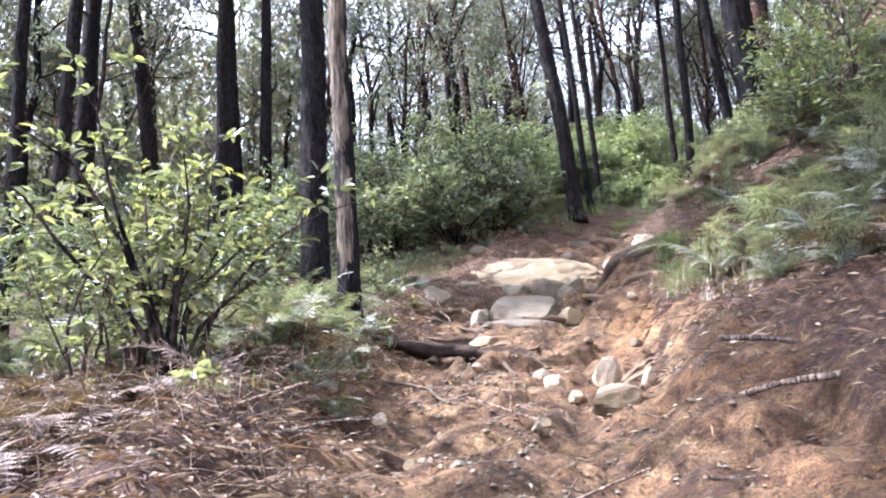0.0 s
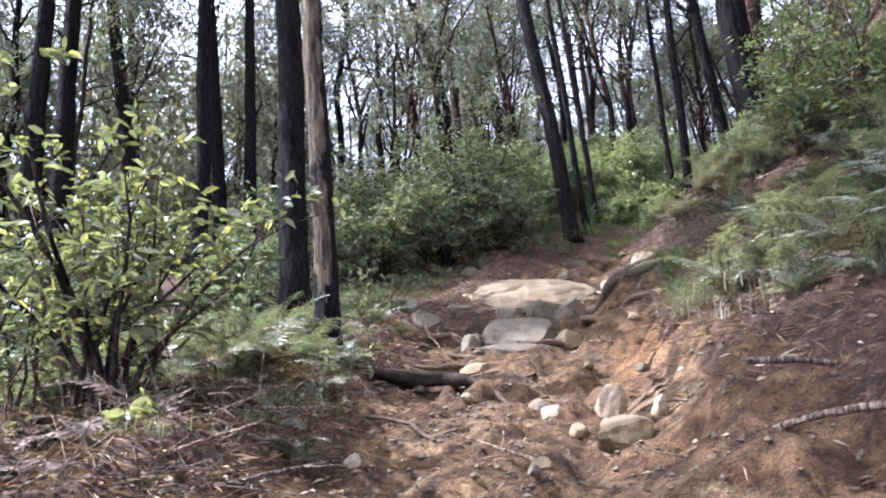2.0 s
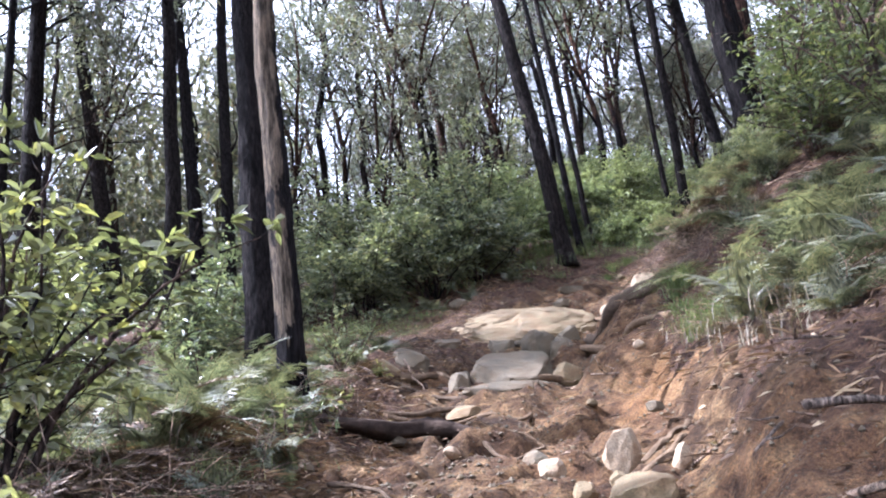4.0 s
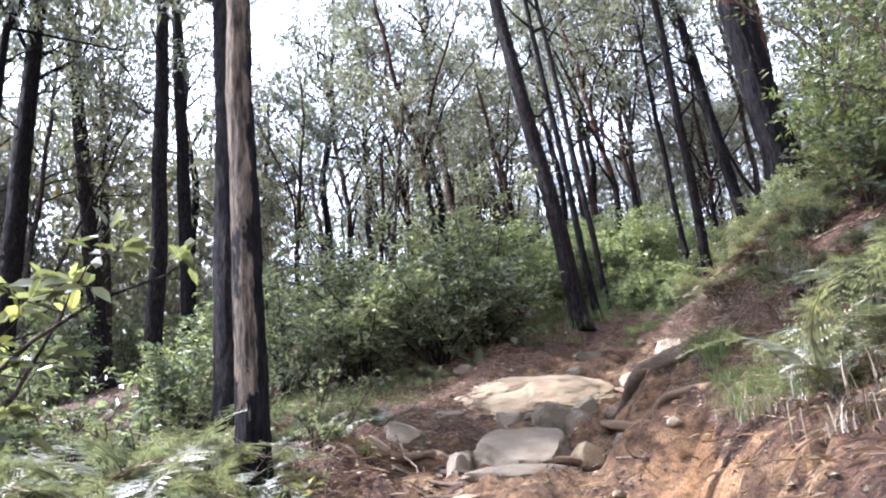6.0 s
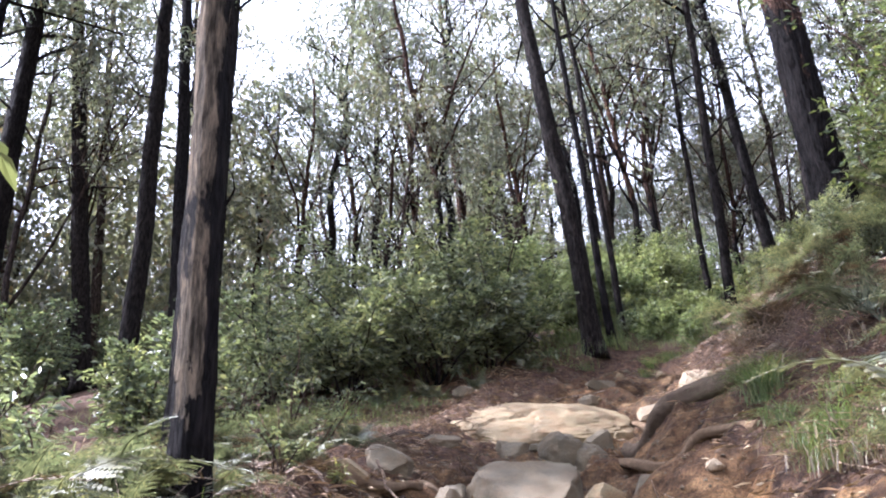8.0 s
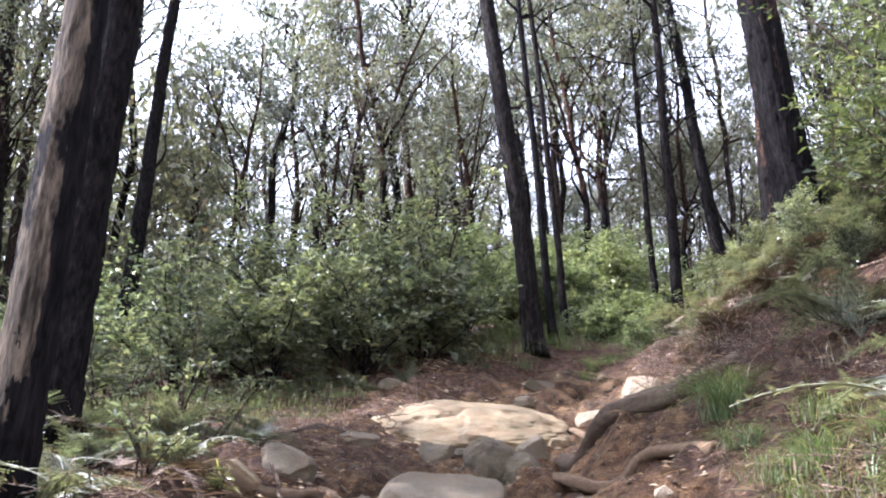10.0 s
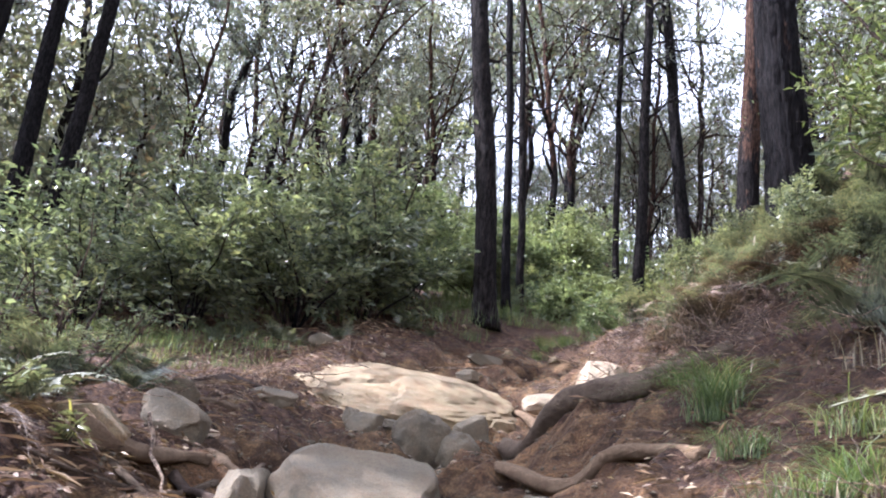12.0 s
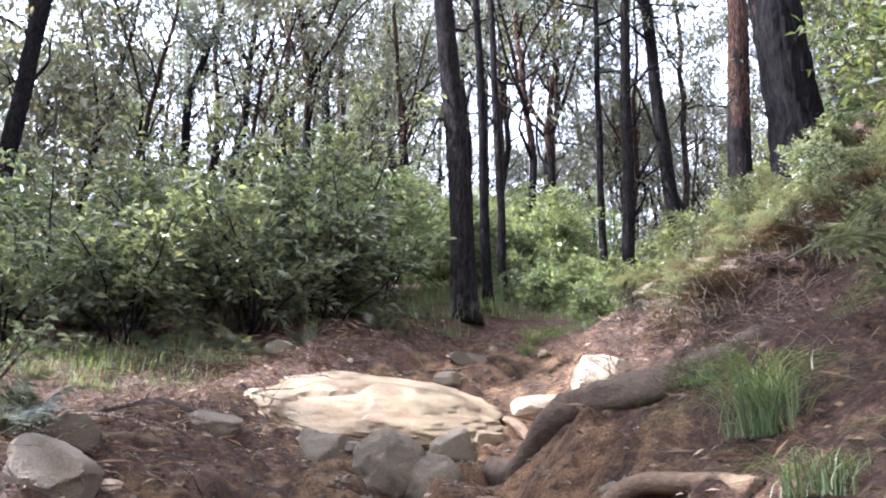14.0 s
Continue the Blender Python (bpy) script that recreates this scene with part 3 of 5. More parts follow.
def root(points, r0, r1, seed, label, mat=None, name="tree_root", category="root"):
    rr = np.random.default_rng(seed)
    line = ground_line(points, (0.3 if max(r0, r1) > 0.08 else 0.7) * min(r0, r1), 34, seed, 0.014)
    b = Builder()
    base = line.mean(0)
    rad = np.linspace(r0, r1, len(line)) * (1 + 0.1 * np.sin(np.arange(len(line)) * 0.55 + seed))
    v, f, caps = tube(line - base, rad, 14, 0.12, rr)
    n = len(line)
    ring, mid = v[: n * 14].reshape(n, 14, 3), (line - base)[:, None]
    turn = np.arange(14)[None] * 2 * np.pi / 14
    lobe = 1 + 0.16 * np.sin(2 * turn + 0.35 * np.arange(n)[:, None] + seed) + 0.08 * np.sin(5 * turn - 0.2 * np.arange(n)[:, None])
    ring = mid + (ring - mid) * lobe[..., None] * np.array([1.0, 1.0, 0.78])
    b.add(np.concatenate([ring.reshape(-1, 3), v[n * 14:]]), f)
    b.f.append(caps)
    ob = b.made(name, mat or ROOTWOOD)
    ob.location = base
    return tagged(ob, label, category, "roots across the track" if category == "root" else "")


root([(3.85, 21.3, 0.06), (4.05, 20.6, 0.14), (4.3, 20.0, 0.16), (4.65, 19.6, 0.16), (5.15, 19.4, 0.1), (5.9, 19.0, -0.1)], 0.15, 0.25, 1, "thick bare grey root running down the bank")
root([(3.05, 19.8, 0.03), (3.25, 19.2, 0.11), (3.55, 18.6, 0.15), (3.85, 18.0, 0.15), (4.1, 17.4, 0.1), (4.45, 16.8, -0.08)], 0.09, 0.12, 2, "bare grey root crossing the track's edge")
root([(4.6, 24.2, 0.02), (4.75, 23.3, 0.08), (5.0, 22.4, 0.08), (5.6, 21.6, 0.02)], 0.07, 0.12, 22, "bare root curving out of the bank")
root([(-1.05, 14.0, 0.06), (-0.5, 14.05, 0.2), (0.0, 14.2, 0.24), (0.45, 14.25, 0.24), (0.8, 14.1, 0.18), (1.05, 13.8, 0.0)], 0.12, 0.17, 3, "thick dark root forming a step across the clay", ROOT_DARK)
root([(0.9, 16.3, -0.02), (0.4, 15.9, 0.04), (-0.3, 15.4, 0.03), (-0.9, 15.3, 0.0)], 0.06, 0.035, 4, "thin root across the track")
root([(2.3, 11.2, 0.02), (2.5, 11.15, 0.07), (2.72, 11.3, 0.06), (2.9, 11.6, -0.03)], 0.045, 0.03, 5, "thin pale root in the gutter")
root([(2.2, 10.75, 0.0), (2.42, 10.8, 0.06), (2.62, 10.85, 0.02)], 0.05, 0.03, 6, "thin pale root in the gutter")
root([(0.7, 12.9, 0.0), (1.2, 12.3, 0.05), (1.5, 11.7, 0.02)], 0.035, 0.02, 8, "thin root along the rut")
root([(1.1, 19.2, 0.0), (0.6, 17.9, 0.0), (0.0, 17.1, 0.0), (-0.7, 16.7, -0.03)], 0.035, 0.025, 9, "thin root beside the boulders")
root([(-1.04, 13.1, 0.12), (-0.86, 12.8, 0.1), (-0.66, 12.45, 0.03)], 0.05, 0.06, 10, "pale broken branch lying beside the track", DEADWOOD, "fallen_branch", "branch")
root([(-1.6, 22.0, 0.0), (-0.6, 22.4, 0.08), (0.4, 22.3, 0.1), (1.1, 22.6, 0.0)], 0.05, 0.09, 11, "dark root along a low earth step")
root([(-2.2, 20.4, 0.0), (-1.0, 20.9, 0.06), (0.1, 20.7, 0.07), (0.9, 21.2, 0.0)], 0.06, 0.05, 12, "dark root along a low earth step")
root([(-1.6, 18.9, 0.0), (-0.8, 18.0, 0.0), (0.1, 17.2, 0.0), (0.9, 16.6, 0.0), (1.3, 16.2, -0.04)], 0.045, 0.035, 13, "brown root slanting across the track")

root([(-1.0, 17.75, 0.02), (-0.6, 17.4, 0.1), (-0.28, 17.49, 0.12), (0.17, 17.9, 0.12), (0.55, 18.2, 0.04)], 0.1, 0.075, 14, "brown root ridge with sand washed against it")
root([(0.4, 18.45, 0.03), (0.62, 18.4, 0.08), (0.86, 18.3, 0.03)], 0.06, 0.075, 15, "short grey root beside the split block")
root([(0.3, 17.9, 0.03), (0.62, 17.6, 0.08), (0.96, 17.0, 0.07), (1.3, 16.75, 0.0)], 0.05, 0.035, 16, "dark root passing in front of the split block", ROOT_DARK)
root([(0.85, 16.75, 0.0), (1.4, 16.6, 0.04), (2.0, 16.65, 0.06), (2.6, 16.95, 0.06), (3.0, 17.3, -0.04)], 0.06, 0.1, 17, "long tan root below the block")
root([(0.3, 13.0, 0.03), (0.9, 12.7, 0.06), (1.5, 12.75, 0.06), (2.1, 12.4, 0.0)], 0.03, 0.045, 18, "thin root across the worn clay")
root([(-0.6, 11.2, 0.03), (-0.1, 11.0, 0.06), (0.4, 10.4, 0.03)], 0.028, 0.02, 19, "thin root across the worn clay")
root([(-0.3, 15.2, 0.04), (0.4, 15.35, 0.1), (1.2, 15.1, 0.1), (1.8, 15.35, 0.02)], 0.05, 0.04, 20, "brown root along a low earth step")
root([(-0.9, 22.45, 0.02), (-0.3, 22.5, 0.12), (0.3, 22.3, 0.14), (0.85, 22.35, 0.02)], 0.1, 0.12, 21, "charred log bedded in an earth step", ROOT_DARK, "fallen_log", "log")
root([(0.02, 17.95, 0.34), (0.2, 17.6, 0.2), (0.4, 17.3, 0.03)], 0.018, 0.012, 23, "pale stick leaning on a root", DEADWOOD, "fallen_branch", "branch")


def clods(n, seed):
    """Crumbs of clay and gravel over the worn track."""
    r = np.random.default_rng(seed)
    y = r.uniform(5, 28, n)
    x = track_x(y) + r.normal(size=n) * 1.4
    s = 0.008 + 0.028 * r.random(n) ** 3
    c = np.stack([x, y, surface_z(x, y) + 0.008], 1)
    base = np.array([[1, 0, 0], [0, 1, 0], [-1, 0, 0], [0, -1, 0], [0, 0, 0.8], [0, 0, -0.8]])
    v = c[:, None] + base[None] * s[:, None, None] * r.uniform(0.6, 1.4, (n, 6, 3))
    k = np.arange(n)[:, None] * 6
    f = np.concatenate([k + t for t in ([0, 1, 4], [1, 2, 4], [2, 3, 4], [3, 0, 4], [1, 0, 5], [2, 1, 5], [3, 2, 5], [0, 3, 5])])
    return tagged(mesh_object("gravel", v.reshape(-1, 3), f, ROCK_GREY, smooth=False), "crumbs of clay and gravel over the track", "gravel", kind="stuff")


clods(10000, 3)


# ---- trees ----
def tree(name, label, x, y, height, r0, bark, seed, lean=(0, 0), crown_from=0.5, limbs=13, clumps=2, per=44, leaf=(0.26, 0.07), bare=5, sides=14, spread=1.0, group="forest trees", leaf_mat=None, flare=1.5, split=True, leaders=0):
    """A gum tree: trunk, limbs with twigs, and a loose crown of leaf clumps."""
    r = np.random.default_rng(seed)
    top = new(name)
    top.location = (x, y, gz(x, y) - 0.12)
    n = 18
    t = np.linspace(0, 1, n)
    sway = np.cumsum(r.normal(size=(n, 2)) * (0.026 if split else 0.11), 0) * height / 24
    sway -= sway[0]
    line = np.stack([lean[0] * t * height + sway[:, 0], lean[1] * t * height + sway[:, 1], t * height], 1)
    rad = r0 * (1 - 0.62 * t**1.2) * (1 + (flare - 1) * np.exp(-t * height / 0.45))
    # closer rings at the foot
    tt = np.r_[0, 0.008, 0.02, 0.035, 0.06, t[2:]]
    line2 = np.stack([np.interp(tt, t, line[:, k]) for k in range(3)], 1)
    rad2 = r0 * (1 - 0.62 * tt**1.2) * (1 + (flare - 1) * np.exp(-tt * height / 0.45))
    b = Builder()
    if sides >= 14:
        tt = np.unique(np.r_[tt, np.linspace(0, 0.5, 75)])
        line2 = np.stack([np.interp(tt, t, line[:, k]) for k in range(3)], 1)
        rad2 = r0 * (1 - 0.62 * tt**1.2) * (1 + (flare - 1) * np.exp(-tt * height / 0.45))
    add_tube(b, line2, rad2, sides, 0.13 if sides >= 14 else 0.12, r)
    axes = [(t, line, rad)]
    for k in range(leaders):
        f = r.uniform(0.18, 0.45)
        q = np.array([np.interp(f, t, line[:, c]) for c in range(3)])
        az = r.uniform(0, 6.28)
        side = bent(q, (math.cos(az), math.sin(az), r.uniform(1.4, 2.6)), height * (1 - f) * r.uniform(0.7, 0.95), 12, r, 0.1, 0.03)
        ts = np.linspace(0, 1, 12)
        sr = float(np.interp(f, t, rad)) * 0.6 * (1 - 0.8 * ts)
        add_tube(b, side, sr, max(6, sides - 2), 0.1, r)
        axes.append((ts, side, sr))
    b.made("trunk", bark, top)
    br, cr = Builder(), Builder()

    def at(f, which):
        ta, la, ra = axes[which % len(axes)]
        return np.array([np.interp(f, ta, la[:, c]) for c in range(3)]), float(np.interp(f, ta, ra))

    for k in range(limbs + bare):
        dead = k >= limbs
        f = r.uniform(0.22, 0.75) if dead else crown_from + (0.98 - crown_from) * ((k + r.random()) / limbs)
        p, rr = at(f, k)
        az = k * 2.4 + r.random() * 1.2
        up = r.uniform(0.15, 0.9) if dead else r.uniform(0.5, 1.7)
        ln = (r.uniform(0.05, 0.14) if dead else (0.1 + 0.26 * (1 - f) ** 0.7) * r.uniform(0.75, 1.3)) * height * spread
        if split:
            br = Builder()
        limb = bent(p, (math.cos(az), math.sin(az), up), ln, 9, r, 0.26, 0.07)[[0, 1, 2, 3, 5, 6, 8]]
        lr = np.linspace(min(rr * 0.55, 0.026 + ln * 0.012), 0.01, 7)
        add_tube(br, limb, lr, 6)
        for s in range(2 if dead else clumps + 1):
            i = r.integers(2, 6)
            tw = bent(limb[i], limb[i] - limb[i - 1] + r.normal(size=3) * 0.5 * ln / 6, ln * r.uniform(0.25, 0.5), 4, r, 0.25, 0.04)
            add_tube(br, tw, np.linspace(lr[i] * 0.6, 0.008, 4), 4)
            if not dead:
                for c in (tw[-1], tw[2], limb[-1])[: 2 + (s == 0)]:
                    m = int(per * r.uniform(0.5, 1.2))
                    q = r.normal(size=(m, 3)) * np.array([0.5, 0.5, 0.26]) * (0.3 + 0.016 * height)
                    leaves(cr, c + q, q * 0.9 + r.normal(size=(m, 3)) * 0.5, leaf[0], leaf[1] * 1.25, r, 0.15, 0.45)
        if split:
            br.made("limb", bark if bark is not BARK_PALE else TWIG, top)
    if not split:
        br.made("limb_work", bark, top)["kind"] = "stuff"
    if cr.k:
        cr.made("crown", leaf_mat or LEAF_GUM, top, smooth=False)
    return tagged(top, label, "tree", group)


# both trackside crowns start low and full, above the view, to shade the bank
tree("burnt_tree", "tall gum with fire-blackened trunk beside the track", -2.42, 18.23, 25, 0.29, BARK_BURNT, 101, (-0.005, -0.02), 0.36, 20, 2, 75, (0.3, 0.09), sides=22, bare=0)
tree("pale_tree", "gum with pale peeling trunk, charred at its foot", -1.39, 14.58, 22, 0.185, BARK_PALE, 102, (-0.012, 0.004), 0.4, 18, 2, 70, (0.3, 0.09), sides=22, bare=0, flare=1.35)
tree("burnt_tree", "leaning slender gum with black bark above the track", 5.1, 29.6, 26, 0.265, BARK_BURNT, 103, (-0.083, -0.003), 0.55, sides=18, bare=4)
tree("stringybark_tree", "thick gum with shredded red-brown and charred bark", 9.58, 23.9, 27, 0.42, BARK_STRINGY, 104, (-0.063, -0.016), 0.5, sides=44, bare=3)
tree("stringybark_tree", "dark rough-barked gum among ferns", 13.9, 34.2, 26, 0.36, BARK_STRINGY, 105, (0.05, -0.01), 0.5, sides=34)
tree("gum_tree", "slim dark gum beside the leaning tree", 5.88, 31.05, 20, 0.115, BARK_BURNT, 119, (-0.05, 0), 0.5, 12, bare=2)
tree("gum_tree", "slim dark gum beside the leaning tree", 6.55, 32.5, 21, 0.11, BARK_BURNT, 120, (-0.045, 0), 0.5, 12, bare=2)
tree("burnt_tree", "slim blackened gum above the shrubs", 11.39, 36.6, 24, 0.2, BARK_BURNT, 106, (0.02, -0.01), 0.5)
tree("burnt_tree", "very slim blackened gum", 11.3, 38.3, 19, 0.135, BARK_BURNT, 107, (0.005, 0), 0.55)
tree("burnt_tree", "blackened gum on the upper slope", 14.5, 39.5, 26, 0.28, BARK_BURNT, 108, (-0.057, 0), 0.5)
tree("gum_tree", "slender gum behind the shrubs", 10.35, 49.4, 23, 0.2, BARK_GREY, 109, (-0.009, 0), 0.5)
tree("gum_tree", "slender dark gum on the upper slope", 13.1, 65.9, 27, 0.27, BARK_BURNT, 110, (-0.01, 0), 0.5)
tree("gum_tree", "straight brown gum on the upper slope", 8.4, 75.3, 32, 0.4, BARK_STRINGY, 111, (-0.058, 0), 0.5)
tree("gum_tree", "straight dark gum on the upper slope", 3.5, 57.4, 28, 0.29, BARK_STRINGY, 112, (-0.047, 0), 0.5)
tree("burnt_tree", "dark gum down the slope beyond the ferns", -6.95, 28.5, 25, 0.27, BARK_BURNT, 113, (0.009, 0), 0.5)
tree("burnt_tree", "dark gum down the slope beyond the ferns", -8.05, 36.4, 27, 0.3, BARK_BURNT, 114, (-0.04, 0), 0.55, 8, per=30)
tree("gum_tree", "grey gum down the slope", -14.0, 34.2, 26, 0.43, BARK_BURNT, 115, (0.05, -0.03), 0.5)
tree("burnt_tree", "leaning black gum down the slope", -11.9, 38.4, 27, 0.36, BARK_BURNT, 116, (-0.13, -0.01), 0.5)
tree("gum_tree", "slim grey gum down the slope", -13.96, 44.4, 24, 0.25, BARK_GREY, 117, (-0.05, 0), 0.5)
tree("burnt_tree", "straight dark gum down the slope", -6.89, 36.2, 25, 0.27, BARK_BURNT, 118, (0.014, 0), 0.55, 8, per=30)
# gums out of view on the sun side, added to shade the bank
for k, (x, y) in enumerate([(-12.0, 7.6), (-11.4, 11.4)]):
    tree("gum_tree", "slim tall gum out of view, added to shade the track", x, y, 25 + k, 0.2, BARK_BURNT, 140 + k, (0.02, 0), 0.66, 15, 2, 100, (0.32, 0.1), bare=0)
# gums added so that their crowns shade the upper track
for k, (x, y) in enumerate([(-10.5, 21.5), (-13.2, 30.4), (-15.0, 22.6), (-8.8, 20.3)]):
    tree("gum_tree", "full-crowned gum added below the track to shade it", x, y, 21 + k % 3, 0.2, BARK_BURNT, 130 + k, (0.02, 0), 0.58, 18, 2, 60, (0.3, 0.09), bare=0, spread=1.1)
NAMED_SPOTS = [(5.9, 31.0), (6.5, 32.5), (-2.4, 18.2), (-1.4, 14.6), (5.1, 29.6), (9.6, 23.9), (13.9, 34.2), (11.4, 36.6), (11.3, 38.3), (14.5, 39.5), (10.3, 49.4), (13.1, 65.9), (8.4, 75.3), (3.5, 57.4),
        (-12.0, 7.6), (-11.4, 11.4), (-10.5, 21.5), (-13.2, 30.4), (-15.0, 22.6), (-8.8, 20.3), (-6.9, 28.8), (-8, 36.4), (-14, 34.2), (-11.9, 38.4), (-14, 44.4), (-6.9, 36.2)]

PROTOS = [
    tree("gum_tree", "slender grey gum of the forest behind", -22, 52, 20, 0.15, BARK_GREY, 201, (0.03, 0), 0.42, 19, 2, 22, (0.3, 0.08), 8, 8, split=False, leaders=1),
    tree("gum_tree", "forked grey gum with bare lower limbs", 0.5, 64, 18, 0.17, BARK_GREY, 202, (-0.05, 0.02), 0.34, 20, 2, 21, (0.3, 0.08), 12, 8, 1.2, split=False, leaders=2),
    tree("gum_tree", "dark-barked gum of the forest behind", 20, 58, 22, 0.2, BARK_BURNT, 203, (0.01, 0), 0.46, 19, 2, 22, (0.3, 0.08), 6, 8, split=False),
    tree("gum_tree", "brown gum with a low ragged crown", -4, 72, 16, 0.14, BARK_STRINGY, 204, (0.06, 0.01), 0.28, 21, 2, 21, (0.3, 0.08), 6, 8, 1.2, split=False, leaders=2),
    tree("gum_tree", "thin young gum, nearly bare below", 17, 50, 14, 0.09, BARK_GREY, 205, (-0.04, 0), 0.3, 14, 2, 26, (0.28, 0.075), 8, 6, 1.1, split=False, leaders=1),
]
rng = np.random.default_rng(77)
placed = list(NAMED_SPOTS)


def scatter_tree(x, y, i, gap):
    if 9 < y < 48 and abs((x - 0.8) / (y - 6) - 0.182) < 0.026:
        return
    if any((x - a) ** 2 + (y - c) ** 2 < gap * gap for a, c in placed):
        return
    placed.append((x, y))
    s = rng.uniform(0.8, 1.25)
    copy_thing(PROTOS[i % 5], pose(x, y, gz(x, y) - 0.12, rng.uniform(-3, 3), rng.uniform(-4, 4), rng.uniform(0, 360)) @ Matrix.Scale(s, 4))


for i in range(270):
    y = 36 + 85 * rng.random() ** 1.3
    x = (y - 2) * rng.uniform(-0.72, 0.8)
    if -11 < x < 3 and y < 46 and i % 5 < 3:
        continue
    if not (abs(x - float(track_x(min(y, 45)))) < 2.5 and y < 44):
        scatter_tree(x, y, i, 2.3)
for i in range(34):  # thicker woods up the slope
    y = rng.uniform(46, 84)
    scatter_tree(1 + (y - 6) * rng.uniform(0.03, 0.46), y, i, 1.8)
for i in range(34):
    x, y = rng.uniform(-50, -16), rng.uniform(38, 80)
    scatter_tree(x, y, i, 2.5)
for i in range(26):
    x, y = rng.uniform(-42, -13), rng.uniform(8, 40)
    if y < 17 and x > -28:
        continue
    scatter_tree(x, y, i, 3.0)
for i in range(20):
    x, y = rng.uniform(13, 40), rng.uniform(4, 34)
    scatter_tree(x, y, i, 3.2)
# unseen gums added toward the sun to dapple the foreground
for i, (x, y) in enumerate([(-11.5, 3.6), (-16.5, 6.8), (-19, 14.0), (-21, 4.5), (-22, 9.0)]):
    scatter_tree(x, y, i, 1.2)
# unseen trees behind the start, added for shade and to close the woods
for i in range(18):
    x, y = rng.uniform(-30, 30), rng.uniform(-35, -6)
    if abs(x) > 3.5:
        scatter_tree(x, y, i, 4)


def far_woods(n, seed, reach, tall, label, away=(72, 125)):
    """The dim crowns and undergrowth of the woods far behind."""
    r = np.random.default_rng(seed)
    m = n // 40
    a = r.uniform(reach[0], reach[1], m)
    dist = r.uniform(away[0], away[1], m)
    c = np.stack([dist * np.sin(a), 6 + dist * np.cos(a), 0 * a], 1)
    c[:, 2] = ground_z(c[:, 0], c[:, 1]) + tall * r.random(m) ** 1.7
    p = np.repeat(c, 40, 0) + r.normal(size=(m * 40, 3)) * np.array([1.15, 1.15, 0.6])
    b = Builder()
    leaves(b, p, r.normal(size=(len(p), 3)), 0.55, 0.22, r, 0.15, 0.4)
    return tagged(b.made("far_woods", LEAF_GUM, smooth=False), label, "woods", kind="stuff")


far_woods(90000, 55, (-0.95, 0.8), 15, "dim grey-green undergrowth and crowns far behind")
far_woods(80000, 56, (-0.12, 0.5), 19, "thick grey-green woods far up the slope")
far_woods(84000, 58, (-0.85, -0.16), 15, "grey-green undergrowth between the trunks down the slope", (40, 70))
far_woods(60000, 57, (-0.8, -0.1), 15, "thick grey-green woods far down the slope")


# ---- shrubs ----
def shrub(name, label, x, y, h, spread, stems, twigs, per, leaf, mat, seed, fine=False, lean=(0, 0), low=0.3, bark=None, tips=False, group="roadside shrubs", wide=0.55, thick=1.0):
    """A many-stemmed bush: stems, side twigs, and leaves along the twigs."""
    r = np.random.default_rng(seed)
    top = new(name)
    top.location = (x, y, gz(x, y) - 0.05)
    cr, tb = Builder(), Builder()
    for s in range(stems):
        az = 2.4 * s + r.random()
        out = spread * r.uniform(0.25, 1.0)
        hh = h * r.uniform(0.6, 1.22 if r.random() < 0.3 else 1.0) * (1 - 0.25 * (out / max(spread, 0.01)) ** 2)
        way = np.array([math.cos(az) * out + lean[0] * hh, math.sin(az) * out + lean[1] * hh, hh])
        start = np.array([math.cos(az), math.sin(az), 0]) * r.uniform(0.02, 0.16) * spread
        ln = float(np.linalg.norm(way))
        st = bent(start, way * np.array([0.6, 0.6, 1.1]), ln, 8, r, 0.17, 0.0)
        rad = np.linspace((0.008 + 0.0085 * ln) * (thick if s % 3 == 0 else 1.0), 0.006, 8)
        sb = Builder()
        add_tube(sb, st, rad, 6)
        for k in range(twigs):
            f = low + (1 - low) * (k + r.random()) / twigs
            i = min(int(f * 7), 6)
            p = st[i] + (st[i + 1] - st[i]) * (f * 7 - i)
            a2 = k * 2.4 + r.random() * 2
            tl = wide * h * 0.42 * r.uniform(0.5, 1.25) * (1.15 - 0.55 * f)
            tw = bent(p, np.array([math.cos(a2), math.sin(a2), r.uniform(0.0, 0.8)]) + 0.6 * unit(way) * np.array([1, 1, 0.2]), tl, 5, r, 0.25, 0.0)
            add_tube(tb, tw, np.linspace(0.004 + 0.003 * tl, 0.002, 5), 4)
            m = max(3, int(per * r.uniform(0.6, 1.3)))
            u = 1 - r.random(m) ** 2.4 * 0.75 if tips else r.uniform(0.15, 1.05, m)
            j = np.clip((u * 4).astype(int), 0, 3)
            q = tw[j] + (tw[j + 1] - tw[j]) * (u * 4 - j)[:, None] + r.normal(size=(m, 3)) * 0.05 * h * (0.25 if fine else 0.8) * 0.5
            if not fine:
                c = r.random(m) < 0.82
                q = np.where(c[:, None], tw[r.integers(2, 5, m)] + r.normal(size=(m, 3)) * np.array([0.12, 0.12, 0.07]) * (0.6 + 0.12 * h), q)
            d = unit(tw[-1] - tw[0]) * (0.6 if tips else 1.0) + r.normal(size=(m, 3)) * np.array([0.85, 0.85, 0.4])
            leaves(cr, q, d, leaf[0], leaf[1], r, 0.18, 0.15, fine)
        sb.made("stem", bark or TWIG, top)
    tb.made("twig_work", bark or TWIG, top)["kind"] = "stuff"
    cr.made("foliage", mat, top, smooth=False)
    return tagged(top, label, "shrub", group)


